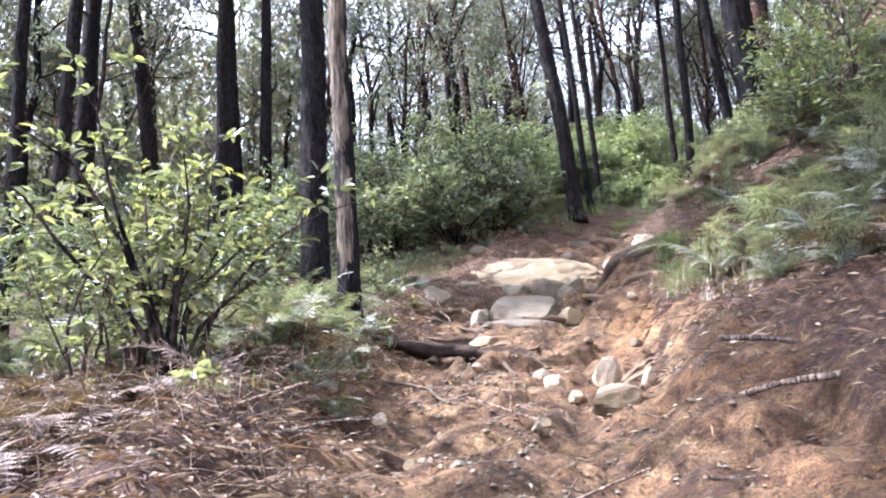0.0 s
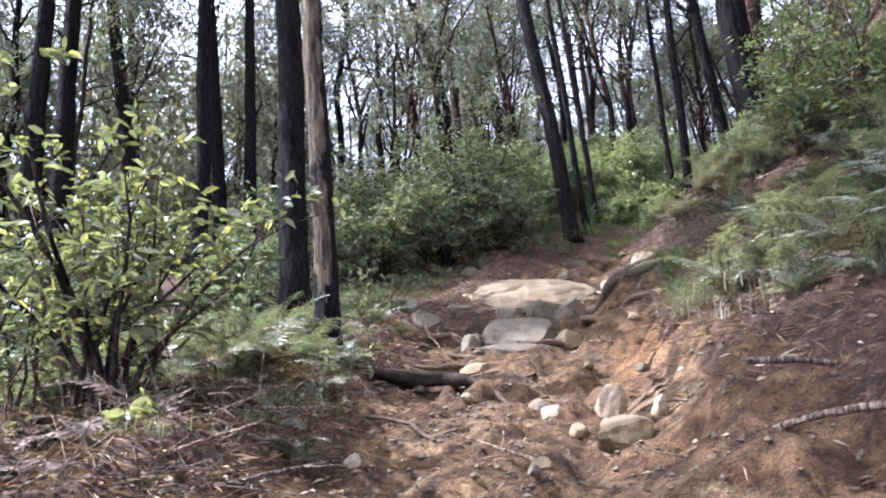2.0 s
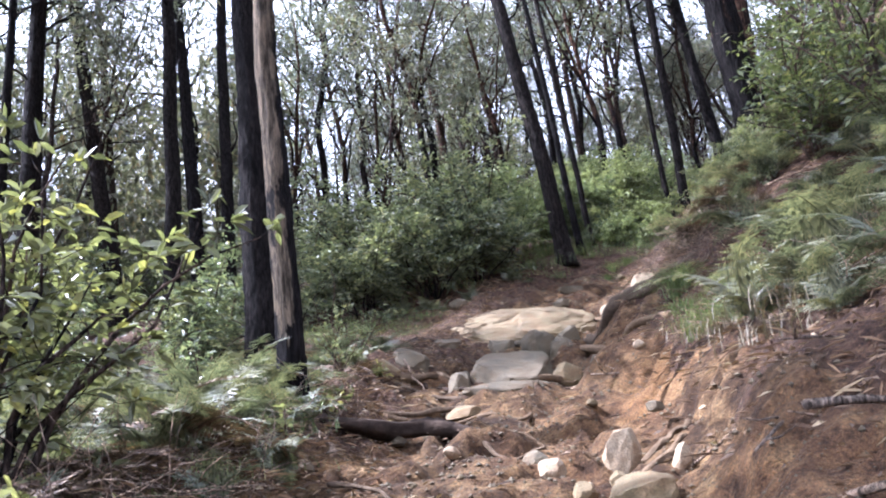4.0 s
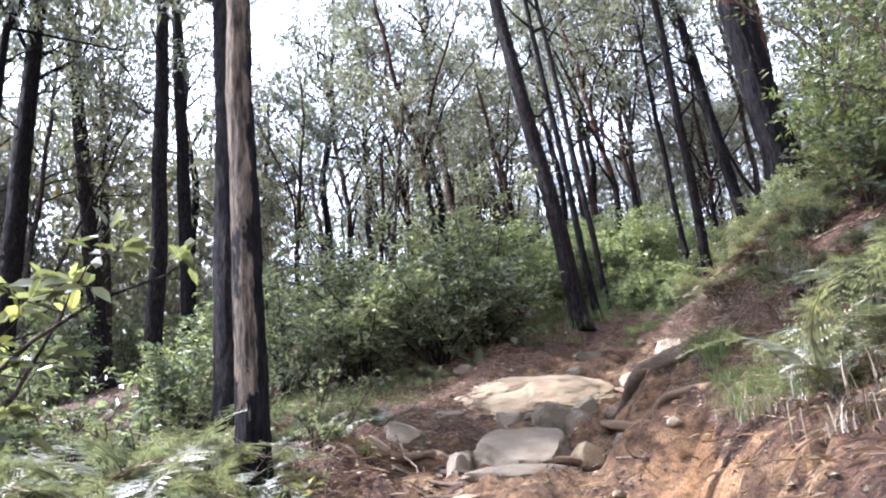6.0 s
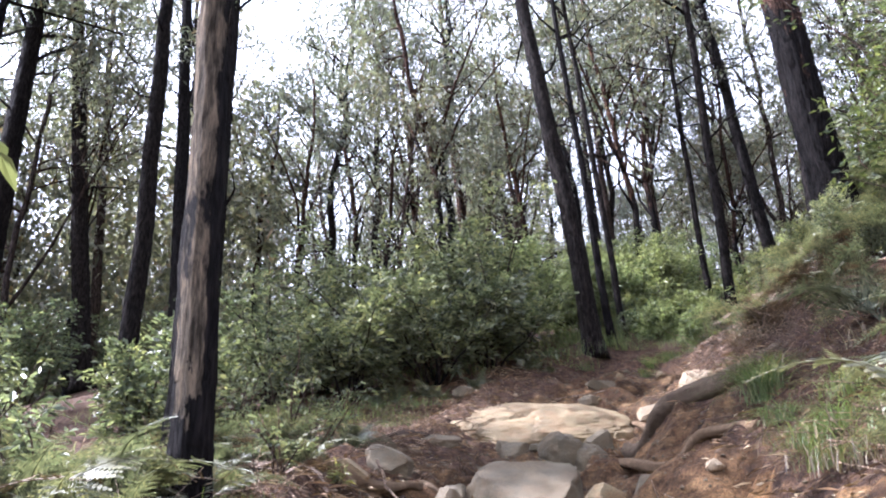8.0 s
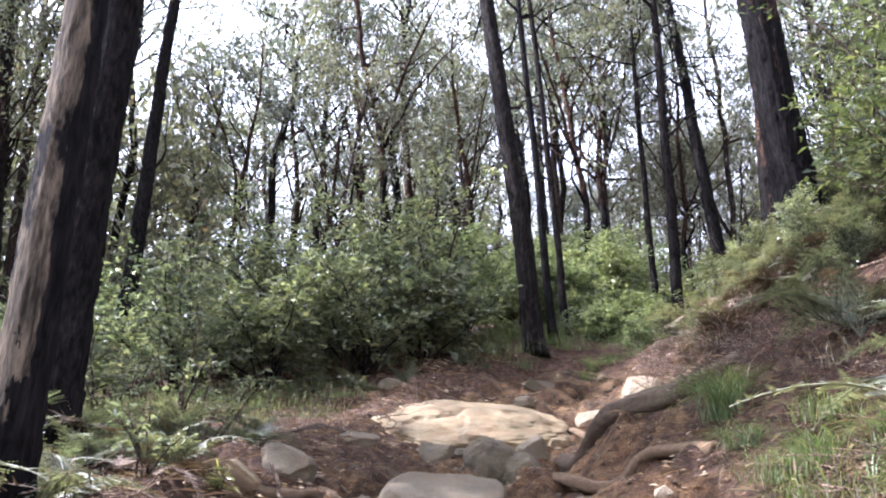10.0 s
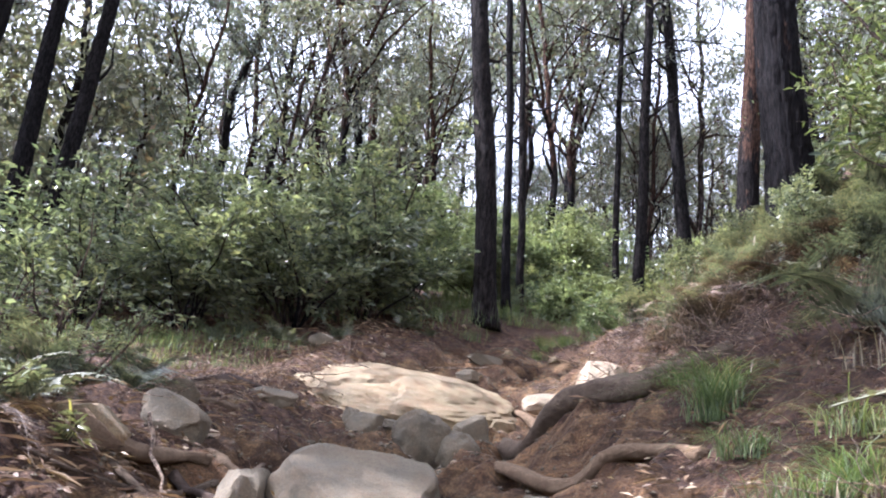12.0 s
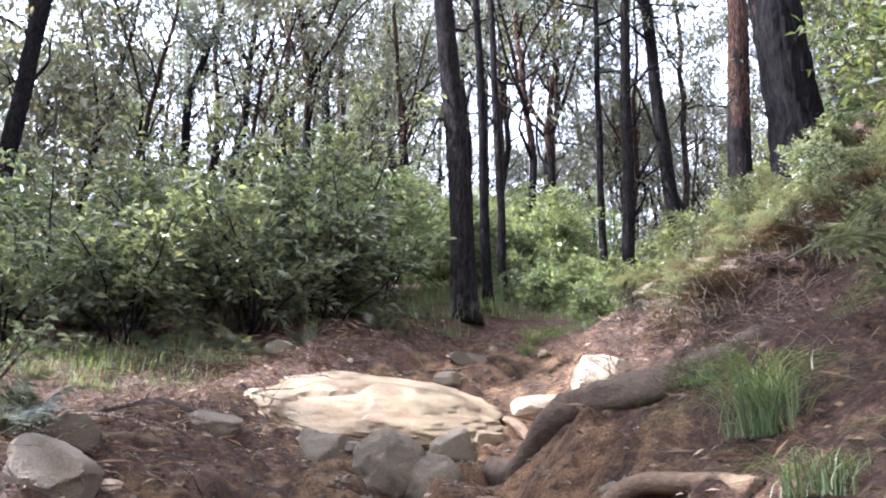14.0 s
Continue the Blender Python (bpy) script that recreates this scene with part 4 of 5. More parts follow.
# the bush beside the track and its neighbours
shrub("broadleaf_bush", "open bush with glossy yellow-green leaves beside the track", -2.7, 9.1, 3.5, 0.42, 14, 11, 11, (0.16, 0.06), LEAF_BUSH, 301, True, (0.0, 0.28), 0.24, tips=True, bark=BARK_GREY, thick=1.25)
shrub("broadleaf_bush", "open bush with glossy yellow-green leaves among ferns", -3.35, 9.9, 3.4, 0.7, 9, 8, 10, (0.15, 0.055), LEAF_BUSH, 302, True, (0, 0), 0.35, tips=True)
shrub("broadleaf_bush", "bush with green leaves at the forest edge", -5.4, 12.8, 1.8, 0.9, 6, 8, 11, (0.125, 0.045), LEAF_BUSH, 303, True, (0, 0), 0.3, tips=True)
shrub("broadleaf_bush", "low bush with glossy leaves beside the track", -3.5, 8.9, 1.8, 0.8, 7, 7, 8, (0.125, 0.048), LEAF_BUSH, 309, True, (0, 0), 0.25, tips=True)
shrub("sapling", "young leafy sapling among ferns", -2.75, 14.4, 2.0, 0.45, 4, 8, 9, (0.12, 0.04), LEAF_SHRUB, 304, True, (0, 0), 0.35, tips=True)
shrub("sapling", "young leafy sapling among ferns", -4.6, 17.6, 2.0, 0.6, 4, 8, 8, (0.12, 0.04), LEAF_SHRUB, 305, True, (0, 0), 0.35, tips=True)
shrub("sapling", "small low bush at the track's edge", -0.95, 16.5, 0.8, 0.35, 5, 6, 7, (0.09, 0.03), LEAF_SHRUB, 306, True, (0, 0), 0.3)
shrub("dry_bush", "thin twiggy bush beside the burnt tree", -1.1, 19.6, 2.3, 0.9, 10, 9, 13, (0.08, 0.026), LEAF_SHRUB, 307, True, (0, 0), 0.2)
shrub("dry_bush", "thin twiggy bush beside the burnt tree", -2.6, 21.0, 2.5, 1.0, 9, 9, 14, (0.085, 0.028), LEAF_SHRUB, 308, True, (0, 0), 0.2)

# the large shrubs above the slab
for k, (x, y, h, sp, mat, per, stems) in enumerate([(-4.9, 26.4, 1.9, 1.2, LEAF_SHRUB, 16, 7), (-3.1, 27.0, 2.7, 1.5, LEAF_SHRUB, 22, 9), (-1.2, 27.3, 3.0, 1.5, LEAF_SHRUB, 34, 11), (0.8, 28.0, 4.0, 1.7, LEAF_SHRUB, 44, 12), (2.3, 28.9, 3.5, 1.3, LEAF_SHRUB, 44, 11),
                                                    (2.0, 31.4, 5.6, 1.7, LEAF_SHRUB, 42, 12), (-0.6, 30.8, 4.2, 1.6, LEAF_SHRUB, 36, 11), (-4.0, 31.4, 3.4, 1.7, LEAF_SHRUB, 18, 8), (3.5, 32.4, 4.6, 1.4, LEAF_PALE_SUNLIT, 40, 11), (-2.6, 34.5, 4.4, 1.9, LEAF_SHRUB, 22, 9), (5.6, 34.4, 3.0, 1.1, LEAF_PALE_SUNLIT, 40, 11), (-6.6, 31.5, 2.6, 1.5, LEAF_SHRUB, 15, 7)]):
    shrub("large_shrub", "tall shrub above the track, sunlight put into its pale leaf colour" if mat is LEAF_PALE_SUNLIT else "dense leafy shrub with dark stems above the track" if per > 30 else "thin leafy shrub with dark stems down the slope", x, y, h, sp * 1.2, stems, 14, int(per * 0.75), (0.2, 0.088), mat, 320 + k, False, (0, 0), 0.16, wide=0.62, group="large shrubs", bark=BARK_GREY)
# paler ones further up and on the right, sunlight put into their leaf colour
for k, (x, y, h, sp) in enumerate([(7.2, 34.8, 2.8, 1.2), (8.9, 36.8, 3.6, 1.5), (8.2, 40.5, 4.6, 1.7), (10.2, 42.5, 4.8, 1.9), (13.2, 44.0, 5.2, 2.0), (16.5, 42.5, 5.0, 2.0), (6.3, 37.5, 3.4, 1.3), (14.2, 37.5, 3.6, 1.5), (17.5, 36.5, 4.6, 1.8), (19.5, 33.0, 4.6, 1.8), (9.9, 36.9, 1.6, 0.9), (10.6, 40.2, 1.9, 1.0)]):
    shrub("light_shrub", "leafy shrub under the gums, sunlight put into its light green", x, y, h, sp * 1.2, 12, 17, 36, (0.18, 0.07), LEAF_PALE_SUNLIT, 340 + k, False, (0, 0), 0.12, group="light shrubs", wide=0.5)
# tall wattles on the bank
for k, (x, y, h, sp, ln) in enumerate([(8.5, 19.2, 3.4, 1.0, -0.05), (8.9, 17.0, 4.2, 1.3, -0.06), (9.6, 14.8, 4.6, 1.5, -0.03), (10.9, 20.8, 5.2, 1.7, 0.0), (12.6, 26.0, 5.0, 1.6, 0.0), (11.2, 17.6, 5.0, 1.5, 0.0), (14.6, 29.5, 5.4, 1.7, 0),
                                       (7.9, 17.8, 2.2, 0.9, 0.0), (8.4, 15.6, 2.4, 1.0, 0.0), (9.3, 20.4, 2.6, 1.0, 0.0), (10.6, 22.9, 3.0, 1.0, 0.0)]):
    shrub("wattle", "tall leafy wattle on the bank" if h > 3.2 else "low yellow-green wattle on the bank", x, y, h, sp, 8, 12, 7, (0.19, 0.07), LEAF_WATTLE, 360 + k, False, (ln, -0.03), 0.14, group="wattles on the bank", wide=0.72)

for k, (x, y, h, sp) in enumerate([(7.5, 32.3, 1.3, 0.7), (8.7, 33.6, 1.6, 0.8), (6.9, 34.0, 1.5, 0.8), (8.3, 31.2, 1.0, 0.6), (9.6, 34.8, 1.7, 0.9), (7.2, 36.2, 2.2, 1.0)]):
    shrub("light_shrub", "low shrub at the end of the track, sunlight put into its light green", x, y, h, sp, 9, 11, 20, (0.17, 0.07), LEAF_PALE_SUNLIT, 400 + k, False, (0, 0), 0.1, group="light shrubs", wide=0.7)
UNDER = [shrub("understorey_shrub", "dim green shrub under the forest", -9, 41, 3.0, 1.5, 5, 17, 32, (0.17, 0.06), LEAF_SHRUB, 380, False, (0, 0), 0.15, group="understorey"),
         shrub("understorey_shrub", "dim green shrub under the forest", -16, 30, 2.4, 1.3, 5, 16, 32, (0.16, 0.06), LEAF_SHRUB, 381, False, (0, 0), 0.15, group="understorey")]
for i in range(128):
    if i < 75:
        y = rng.uniform(36, 85)
        x = (y - 2) * rng.uniform(-0.65, 0.7)
        if abs(x - float(track_x(min(y, 45)))) < 2.5 and y < 44:
            continue
    elif i < 122:
        x, y = rng.uniform(-34, -11), rng.uniform(20, 52)
    else:
        x, y = rng.uniform(-9, -4.2), rng.uniform(17.5, 27)
    s = rng.uniform(0.7, 1.35)
    copy_thing(UNDER[i % 2], pose(x, y, gz(x, y) - 0.05, 0, 0, rng.uniform(0, 360)) @ Matrix.Scale(s, 4))

for k, (x, y, f) in enumerate([(7.6, 20.2, 0.36), (8.3, 21.6, 0.42), (8.8, 22.6, 0.4), (7.3, 18.6, 0.34), (8.6, 18.2, 0.45), (9.4, 20.0, 0.5), (10.4, 22.3, 0.5), (8.1, 24.9, 0.36), (9.2, 25.6, 0.42), (10.8, 25.0, 0.55)]):
    copy_thing(UNDER[k % 2], pose(x, y, gz(x, y) - 0.05, 0, 0, 70 * k) @ Matrix.Scale(f, 4))
# the leafy slope high on the uphill side
for k, (x, y, h, sp) in enumerate([(13.2, 21.8, 6.5, 1.9), (15.0, 24.6, 7.0, 2.1), (12.9, 18.0, 6.0, 1.8), (16.8, 28.2, 7.5, 2.2), (14.6, 15.6, 6.5, 2.0), (18.2, 31.0, 7.5, 2.3), (16.6, 20.6, 7.5, 2.2)]):
    shrub("tall_shrub", "tall dense leafy shrub high on the bank", x, y, h, sp, 11, 15, 26, (0.22, 0.09), LEAF_SHRUB, 420 + k, False, (0, 0), 0.12, group="tall shrubs on the bank", wide=0.6, bark=BARK_GREY)


# ---- ferns, grass and bracken ----
def frond_mesh(name, mat, length, seed, arch, pairs=24):
    """One fern frond along +x: an arching rib with cut pinnae."""
    r = np.random.default_rng(seed)
    b = Builder()
    t = np.linspace(0, 1, pairs + 6)
    line = np.stack([0.95 * t**1.3 * length, 0 * t, (arch[0] * t - arch[1] * t**1.9) * length], 1)
    add_tube(b, line, np.linspace(0.008, 0.002, len(t)) * (length / 0.8), 4)
    vs, fs = [], []
    k = 0
    for i in range(5, len(t) - 1):
        u = (i - 5) / pairs
        pl = 0.33 * length * (1 - u) ** 0.8 * min(1.0, 0.55 + 2.2 * u) + 0.015
        along = unit(line[i + 1] - line[i - 1])
        for sgn in (-1, 1):
            d = unit(np.array([0.38, sgn * 1.0, 0.06 - 0.16 * r.random()]) + 0.12 * r.normal(size=3))
            w = unit(np.cross(np.cross(along, d), d))
            m = 8
            for j in range(m):
                a = line[i] + d * pl * j / m
                c = line[i] + d * pl * (j + 0.95) / m - np.array([0, 0, 0.03]) * pl * (j / m)
                hw = 0.19 * pl * (1 - j / m) + 0.005
                mid = 0.45 * a + 0.55 * c
                vs += [a, mid + w * hw, c, mid - w * hw]
                fs.append([k, k + 1, k + 2, k + 3])
                k += 4
    b.add(np.array(vs), fs)
    ob = b.made(name, mat, smooth=False)
    me = ob.data
    bpy.data.objects.remove(ob)
    return me


FRONDS = [frond_mesh("frond", FERN_GREEN, 0.85, 1, (1.25, 0.95)), frond_mesh("frond", FERN_GREEN, 0.75, 2, (1.0, 0.85)), frond_mesh("frond", FERN_GREEN, 0.95, 3, (1.4, 1.05))]
DEADS = [frond_mesh("dead_frond", FERN_DEAD, 0.8, 4, (1.1, 1.15), 12), frond_mesh("dead_frond", FERN_DEAD, 0.65, 5, (0.8, 0.95), 12)]


def fern(x, y, size, n, seed, label, meshes, name="fern", group="ferns", lift=0.0):
    r = np.random.default_rng(seed)
    top = new(name)
    top.location = (x, y, gz(x, y) - 0.02 + lift)
    top.scale = (size,) * 3
    for k in range(n):
        ob = new(meshes[0].name.split(".")[0], meshes[int(r.integers(len(meshes)))])
        ob.parent = top
        ob.matrix_basis = pose(0, 0, 0, r.uniform(-20, 20), r.uniform(-32, 14), 360 * k / n + r.uniform(-25, 25)) @ Matrix.Scale(r.uniform(0.75, 1.15), 4)
    return tagged(top, label, "fern", group)


rng = np.random.default_rng(9)
count = 0
for i in range(400):  # low ferns on the shoulder and the slope below the track
    y = rng.uniform(8.6, 21)
    x = float(track_x(y)) - rng.uniform(2.5, 5.2)
    if rng.random() < (0.7 if y < 17 else 0.4) and y > 10.4:
        dry = rng.random() < 0.38
        fern(x, y, rng.uniform(0.7, 1.2), int(rng.integers(5, 8)), 1000 + i, "brown bracken among green ferns on the shoulder" if dry else "green bracken fern on the track's shoulder", DEADS if dry else FRONDS, "dead_bracken" if dry else "fern", "bracken on the shoulder" if dry else "ferns")
        count += 1
    if count > 125:
        break
for i in range(64):  # tall bracken standing round the burnt foot of the pale tree
    x, y = rng.uniform(-5.2, -1.75), rng.uniform(10.6, 15.8)
    dry = rng.random() < 0.25
    fern(x, y, rng.uniform(1.0, 1.5), 6, 7300 + i, "brown bracken among green ferns on the shoulder" if dry else "tall green bracken in dappled sun on the shoulder", DEADS if dry else FRONDS, "dead_bracken" if dry else "fern", "bracken on the shoulder" if dry else "ferns")
for i in range(26):  # bracken running on down the slope
    x, y = rng.uniform(-7.5, -4.4), rng.uniform(12.5, 19)
    fern(x, y, rng.uniform(1.0, 1.5), 6, 7700 + i, "tall green bracken down the slope", FRONDS)
for i, (x, y) in enumerate([(4.9, 13.3), (5.3, 12.7), (5.0, 11.9), (5.9, 13.6), (5.6, 14.4)]):
    fern(x, y, 1.25, 7, 7400 + i, "large arching fern on the lip of the bank", FRONDS)
for i in range(18):  # ferns and dry bracken on the lower lip of the bank
    y = rng.uniform(7.8, 12.2)
    x = float(track_x(y)) + rng.uniform(3.2, 5.2)
    dry = rng.random() < 0.45
    fern(x, y, rng.uniform(0.7, 1.1), 7, 7500 + i, "dry brown bracken on the bank" if dry else "green bracken fern on the bank", DEADS if dry else FRONDS, "dead_bracken" if dry else "fern", "bracken on the bank" if dry else "ferns")
for i in range(16):  # ferns up the bank behind the heap
    x, y = rng.uniform(7.0, 10.5), rng.uniform(18.5, 26)
    fern(x, y, rng.uniform(0.8, 1.3), 6, 7600 + i, "green bracken fern on the bank", FRONDS)
for i in range(120):  # ferns over the bank
    y = rng.uniform(8.0, 27)
    x = float(track_x(y)) + rng.uniform(2.7, 7.5) + (0.9 if y > 17 else 0)
    if y > 20 and i % 2:
        continue
    if math.hypot(x - 4.8, y - 17.0) < 1.5 or math.hypot(x - 4.7, y - 14.8) < 0.9:
        continue
    dead = rng.random() < (0.2 if x > float(track_x(y)) + 5.4 else 0.4 if y < 16 else 0.6)
    fern(x, y, rng.uniform(0.65, 1.25), int(rng.integers(6, 10)), 2000 + i, "dry brown bracken on the bank" if dead else "green bracken fern on the bank", DEADS if dead else FRONDS, "dead_bracken" if dead else "fern", "bracken on the bank" if dead else "ferns")
for i in range(30):  # larger ferns higher up the bank
    y = rng.uniform(9, 19)
    x = float(track_x(y)) + rng.uniform(4.2, 8.5)
    fern(x, y, rng.uniform(0.9, 1.5), int(rng.integers(6, 9)), 2500 + i, "large arching fern high on the bank", FRONDS)
for i in range(30):  # dead bracken heap on the bank's edge
    y = rng.uniform(18.4, 24.6)
    x = float(track_x(y)) + rng.uniform(3.4, 5.3)
    fern(x, y, rng.uniform(0.7, 1.1), 9, 3000 + i, "heap of rust-brown dead bracken on the bank", DEADS, "dead_bracken", "bracken on the bank", rng.uniform(0, 0.25))
for i in range(4):  # green ferns over the bracken heap
    x, y = rng.uniform(6.6, 8.2), rng.uniform(21.6, 25.0)
    fern(x, y, rng.uniform(1.0, 1.5), 7, 5500 + i, "large arching fern above the bracken heap", FRONDS)
for i in range(64):  # dry bracken at the foot of the bush
    x, y = rng.uniform(-5.0, -1.7), rng.uniform(7.0, 10.9)
    if math.hypot(x + 2.2, y - 8.0) < 0.8:
        continue
    fern(x, y, rng.uniform(0.6, 1.25), 7, 4000 + i, "dry brown bracken lying under the bush", DEADS, "dead_bracken", "bracken under the bush")
for i in range(40):  # ferns far up under the trees
    x, y = rng.uniform(6.8, 16), rng.uniform(28, 40)
    if x > float(track_x(y)) + 1.5:
        fern(x, y, rng.uniform(1.0, 1.7), 7, 5000 + i, "large fern under the gums", FRONDS)


def grass(x, y, h, n, seed, label, spread=0.12, droop=1.0, mat=None):
    r = np.random.default_rng(seed)
    b = Builder()
    m = 6
    az, out = r.uniform(0, 2 * np.pi, n), r.uniform(0.1, 0.8, n) * h * droop
    ln = h * r.uniform(0.6, 1.15, n)
    w = 0.0045 * r.uniform(0.7, 1.4, n)
    base = np.stack([r.normal(size=n) * spread, r.normal(size=n) * spread, 0 * az], 1)
    t = np.linspace(0, 1, m)
    d = np.stack([np.cos(az), np.sin(az), 0 * az], 1)
    p = base[:, None] + d[:, None] * (out[:, None] * t**1.8)[..., None] + np.array([0, 0, 1.0]) * (ln[:, None] * (t - 0.42 * t**3 * droop))[..., None]
    s = np.stack([-np.sin(az), np.cos(az), 0 * az], 1)[:, None] * (w[:, None] * (1 - 0.9 * t))[..., None]
    v = np.stack([p - s, p + s], 2).reshape(-1, 3)
    i, j = np.meshgrid(np.arange(n), np.arange(m - 1), indexing="ij")
    k = (i * m + j) * 2
    b.add(v, np.stack([k, k + 1, k + 3, k + 2], -1).reshape(-1, 4))
    ob = b.made("grass_tuft", mat or GRASS)
    ob["kind"] = "stuff"
    ob.location = (x, y, gz(x, y) - 0.02)
    return tagged(ob, label, "grass", "grass tufts")


for k, (x, y, h, n) in enumerate([(4.72, 17.2, 0.95, 240), (5.0, 17.7, 0.75, 160), (4.6, 15.1, 0.6, 200), (4.9, 14.6, 0.55, 180), (4.3, 13.3, 0.45, 130), (5.0, 13.9, 0.5, 150), (4.5, 16.3, 0.5, 150),
                                    (5.2, 19.1, 0.45, 120), (6.2, 28.6, 0.6, 160), (5.9, 28.0, 0.45, 120), (6.9, 29.4, 0.5, 130), (4.2, 12.4, 0.4, 110)]):
    grass(x, y, h, n, 600 + k, "drooping green grass tuft on the bank" if k < 8 else "green grass tuft beside the upper track", 0.1, 1.75)
for k in range(6):
    y = rng.uniform(12.8, 16.0)
    x = float(track_x(y)) + rng.uniform(2.7, 4.1)
    grass(x, y, rng.uniform(0.4, 0.65), 150, 660 + k, "drooping green grass on the lip of the bank", 0.14, 1.6)
for k in range(46):
    x, y = rng.uniform(-3.6, 0.6), rng.uniform(24.8, 27.2)
    grass(x, y, rng.uniform(0.16, 0.3), 90, 640 + k, "short green grass in front of the shrubs", 0.3, 0.8)
for k in range(16):
    y = rng.uniform(7, 17)
    x = float(track_x(y)) - rng.uniform(2.0, 3.2)
    grass(x, y, rng.uniform(0.2, 0.4), 60, 680 + k, "thin dry grass at the track's edge", 0.2, 1.0)

# a small pale plant in the litter
shrub("seedling", "pale broad-leaved seedling in dry litter", -2.2, 8.2, 0.5, 0.06, 1, 6, 5, (0.19, 0.07), LEAF_PALE_SUNLIT, 390, True, (0, 0), 0.6, tips=True, group="seedlings")
shrub("seedling", "pale narrow-leaved seedling at the track's edge", -0.35, 17.0, 0.4, 0.15, 3, 5, 5, (0.12, 0.025), LEAF_BUSH, 391, True, (0, 0), 0.4, tips=True, group="seedlings")
shrub("seedling", "narrow-leaved seedling at the track's edge", -0.9, 14.2, 0.5, 0.2, 3, 6, 5, (0.14, 0.05), LEAF_BUSH, 392, True, (0, 0), 0.4, tips=True, group="seedlings")


# ---- sticks and litter ----
def stick(length, r0, seed):
    r = np.random.default_rng(seed)
    b = Builder()
    line = bent((-length / 2, 0, 0), (1, 0, 0), length, 8, r, 0.1, 0)
    add_tube(b, line, np.linspace(r0, r0 * 0.45, 8), 6, 0.2, r)
    for _ in range(2):
        i = int(r.integers(2, 7))
        tw = bent(line[i], (1, r.choice([-1, 1]) * 0.8, 0.3), length * 0.3, 4, r, 0.15)
        add_tube(b, tw, np.linspace(r0 * 0.5, r0 * 0.2, 4), 5)
    return b.made("stick", DEADWOOD)


STICKS = [tagged(stick(1.1, 0.018, 1), "dead grey stick on the litter", "stick", "sticks"), tagged(stick(0.7, 0.013, 2), "thin dead stick on the litter", "stick", "sticks"), tagged(stick(1.7, 0.026, 3), "long dead branch on the litter", "stick", "sticks")]
for k, ob in enumerate(STICKS):
    x, y = (-1.6, -2.6, 4.6)[k], (7.2, 8.2, 12.2)[k]
    ob.matrix_world = pose(x, y, gz(x, y) + 0.04, 5, -8, 40 * k)
for i in range(130):
    y = rng.uniform(5.2, 27)
    side = rng.random()
    x = float(track_x(y)) + (rng.uniform(-5, -1.3) if side < 0.6 else rng.uniform(2.4, 6) if side < 0.85 else rng.uniform(-1.5, 2.5))
    copy_thing(STICKS[i % 3], pose(x, y, gz(x, y) + 0.035, rng.uniform(-12, 12), rng.uniform(-16, 16), rng.uniform(0, 360)) @ Matrix.Scale(rng.uniform(0.35, 1.1), 4))


def litter(name, n, seed, length, width, label, mat):
    r = np.random.default_rng(seed)
    y = r.uniform(3.5, 29, n)
    d = np.where(r.random(n) < 0.72, -np.abs(r.normal(size=n) * 2.2) - 1.2, r.uniform(-2, 6.5, n))
    d = np.where((np.abs(d) < 1.8) & (r.random(n) < 0.6), 2.2 + 4 * r.random(n), d)
    x = track_x(y) + d
    keep = (y < 17.5) | (r.random(n) < 0.55)
    x, y = x[keep], y[keep]
    n = len(x)
    b = Builder()
    p = np.stack([x, y, surface_z(x, y) + r.uniform(0.006, 0.035, n)], 1)
    az = r.uniform(0, 2 * np.pi, n)
    leaves(b, p, np.stack([np.cos(az), np.sin(az), r.normal(size=n) * 0.25], 1), length, width, r, 0.12)
    return tagged(b.made(name, mat, smooth=False), label, "litter", kind="stuff")


litter("leaf_litter", 36000, 11, 0.1, 0.028, "dry fallen gum leaves and bark over the ground", LITTER)
litter("bark_litter", 9000, 12, 0.26, 0.014, "strips of dry bark and twigs over the ground", LITTER)


def brush(x, y, w, h, n, seed, label):
    """A tangle of dry twigs."""
    r = np.random.default_rng(seed)
    b = Builder()
    for _ in range(n):
        p = np.array([r.normal() * w * 0.5, r.normal() * w * 0.5, r.uniform(0, h * 0.5)])
        line = bent(p, (r.normal(), r.normal(), r.uniform(-0.2, 0.9)), r.uniform(0.3, 0.9), 5, r, 0.2, -0.02)
        add_tube(b, line, np.linspace(0.006, 0.002, 5), 4)
    ob = b.made("dry_brush", DEADWOOD)
    ob.location = (x, y, gz(x, y))
    return tagged(ob, label, "brush", "dry brush", "stuff")


for k in range(34):
    y = rng.uniform(5.6, 16)
    x = float(track_x(y)) - rng.uniform(2.0, 4.8)
    brush(x, y, 0.7, 0.3, 18, 700 + k, "tangle of dry grey twigs beside the track")
for k in range(16):
    y = rng.uniform(9, 23)
    x = float(track_x(y)) + rng.uniform(3.0, 5.2)
    brush(x, y, 0.7, 0.35, 24, 740 + k, "tangle of dry twigs on the bank")

for i in range(22):  # green ferns and seedlings close to the wheel ruts
    x, y = rng.uniform(-2.3, -1.0), rng.uniform(8.8, 14.0)
    fern(x, y, rng.uniform(0.4, 0.75), 7, 6000 + i, "small green fern at the track's edge", FRONDS)

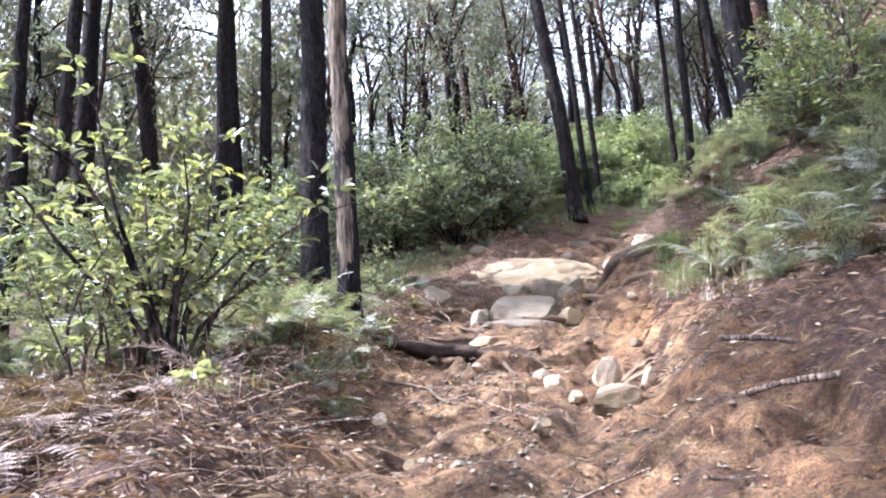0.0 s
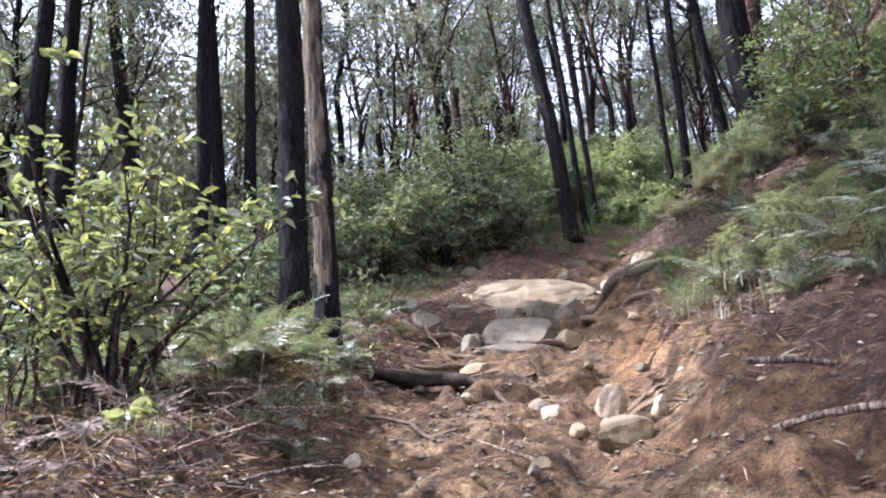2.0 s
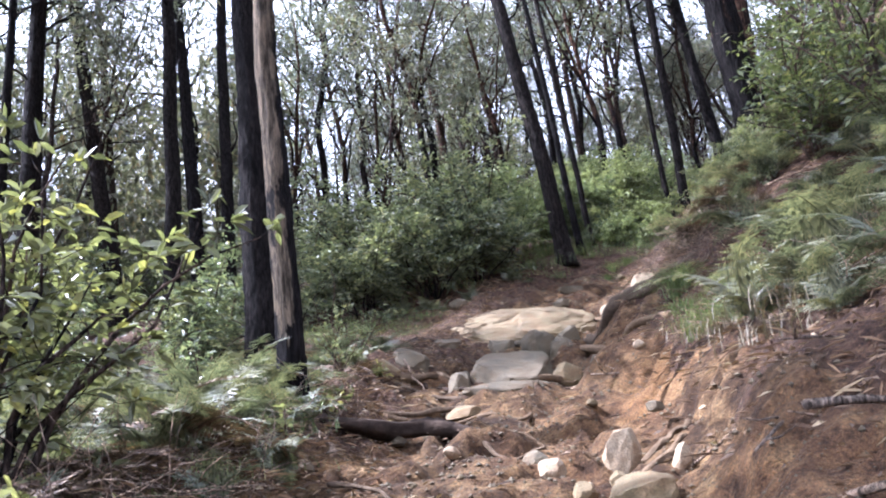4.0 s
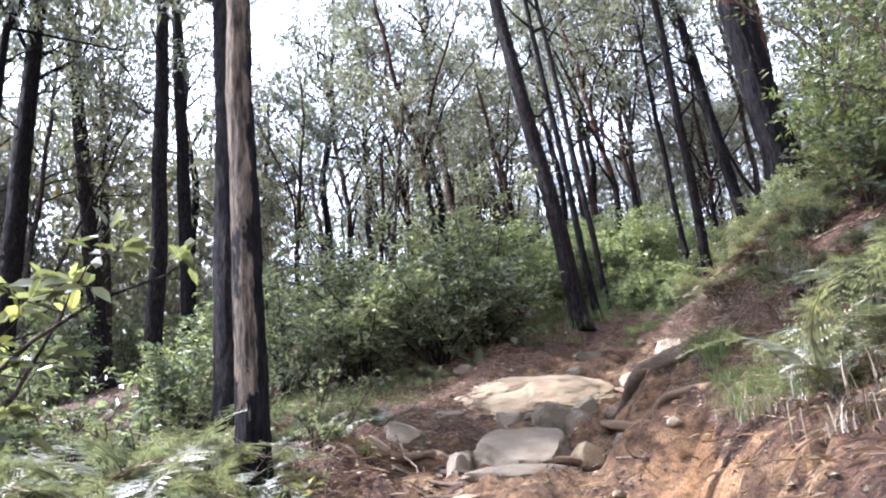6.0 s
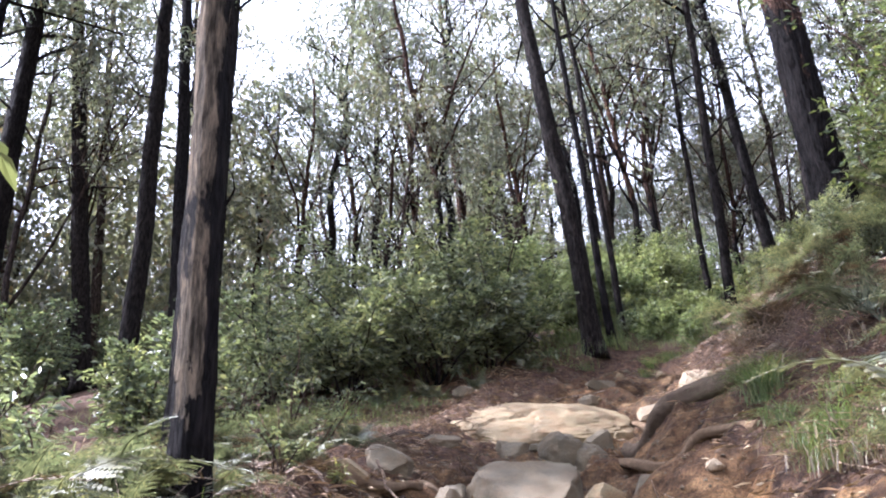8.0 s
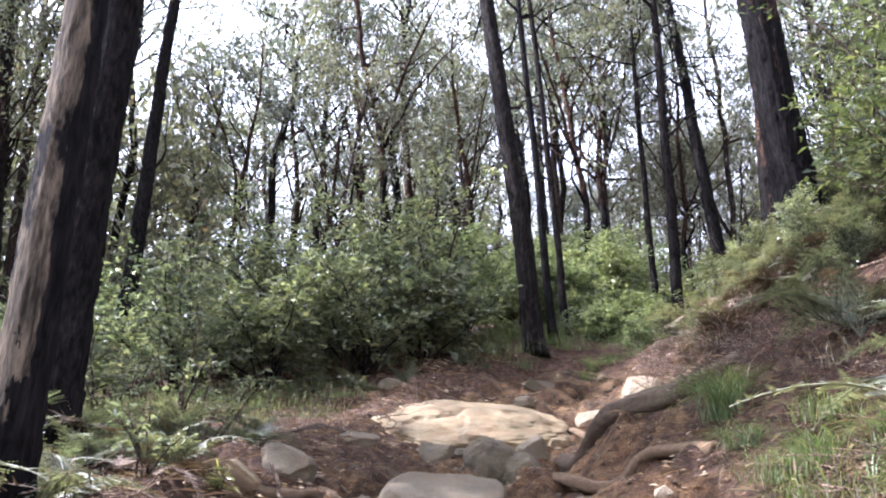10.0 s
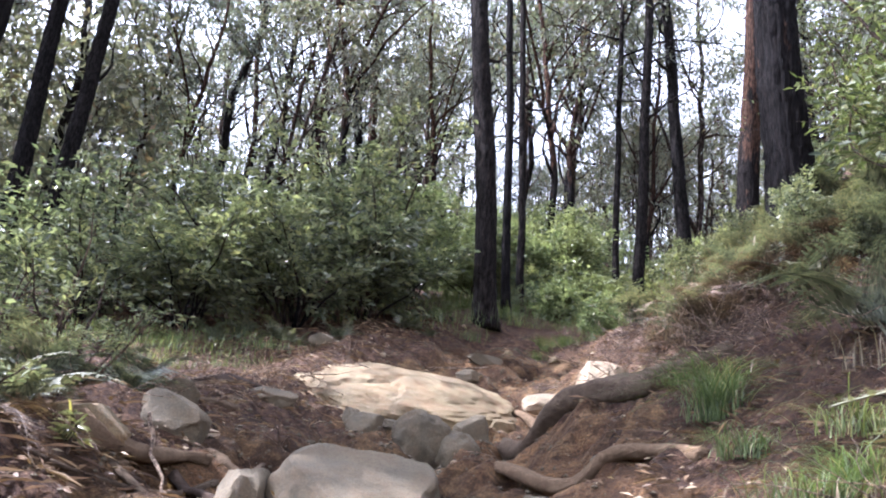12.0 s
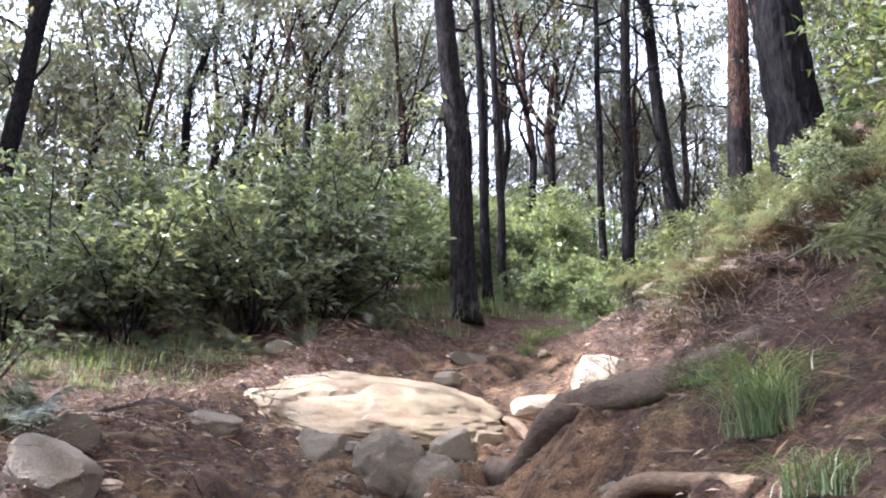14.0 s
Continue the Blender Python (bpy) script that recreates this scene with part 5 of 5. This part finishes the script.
for i in range(26):  # low growth along the foot of the shrubs and the upper track
    x = rng.uniform(-4.5, 3.8)
    y = 26.4 + 0.33 * (x + 1) * (x > -1) + rng.uniform(-0.5, 0.8)
    fern(x, y, rng.uniform(0.35, 0.7), 6, 6100 + i, "small fern under the shrubs", FRONDS)
for i in range(30):
    x, y = rng.uniform(4.0, 9.5), rng.uniform(28.2, 33.5)
    if abs(x - float(track_x(y))) > 0.7 and math.hypot(x - 5.1, y - 29.6) > 0.45:
        grass(x, y, rng.uniform(0.3, 0.55), 110, 6200 + i, "green grass tuft beside the upper track", 0.16)
for i in range(13):
    x, y = rng.uniform(-4.8, -2.5), rng.uniform(5.4, 8.4)
    fern(x, y, rng.uniform(0.5, 0.95), 7, 6300 + i, "dry brown bracken in the litter", DEADS, "dead_bracken", "bracken under the bush")
for k in range(12):
    x, y = rng.uniform(-4.4, -1.0), rng.uniform(5.2, 8.6)
    brush(x, y, 0.6, 0.3, 16, 770 + k, "tangle of dry grey twigs beside the track")
for i in range(10):
    x, y = rng.uniform(-3.4, -0.9), rng.uniform(7.6, 12.5)
    shrub("seedling", "green seedling in dry litter", x, y, rng.uniform(0.3, 0.6), 0.12, 3, 5, 5, (0.11, 0.04), LEAF_BUSH, 6400 + i, True, (0, 0), 0.3, tips=True, group="seedlings")

for i in range(34):  # straw and dry grass over the bank
    y = rng.uniform(9, 27.5)
    x = float(track_x(y)) + rng.uniform(2.6 + 1.1 * (y > 15.5), 6.2)
    grass(x, y, rng.uniform(0.3, 0.6), 90, 6500 + i, "dry straw-brown grass on the bank", 0.28, 1.2, STRAW)
for k in range(14):
    y = rng.uniform(16.5, 26)
    x = float(track_x(y)) + rng.uniform(2.6, 5.2)
    brush(x, y, 0.7, 0.5, 26, 7000 + k, "tangle of dry twigs on the bank")
for k in range(12):
    y = rng.uniform(18.5, 25)
    x = float(track_x(y)) - rng.uniform(1.8, 4.2)
    brush(x, y, 0.7, 0.2, 16, 7050 + k, "tangle of dry grey twigs beside the track")

for i in range(60):  # rank grass under and behind the large shrubs
    x, y = rng.uniform(-7.5, 4.5), rng.uniform(27.6, 33.5)
    grass(x, y, rng.uniform(0.3, 0.6), 150, 7100 + i, "rank green grass under the shrubs", 0.4, 1.1)

for k, (x, y, s) in enumerate([(6.9, 33.3, 0.42), (8.4, 35.0, 0.5), (7.7, 36.6, 0.55), (6.3, 31.9, 0.3), (-2.7, 29.4, 0.6), (-4.3, 30.0, 0.65), (-1.5, 29.6, 0.55), (-0.1, 29.8, 0.6), (-5.6, 28.7, 0.6)]):
    copy_thing(UNDER[k % 2], pose(x, y, gz(x, y) - 0.05, 0, 0, 50 * k) @ Matrix.Scale(s, 4))
for i in range(32):  # grass over the fading upper track
    x, y = rng.uniform(5.2, 9.8), rng.uniform(30.2, 37)
    grass(x, y, rng.uniform(0.25, 0.5), 150, 7200 + i, "green grass over the upper track", 0.4, 1.1)
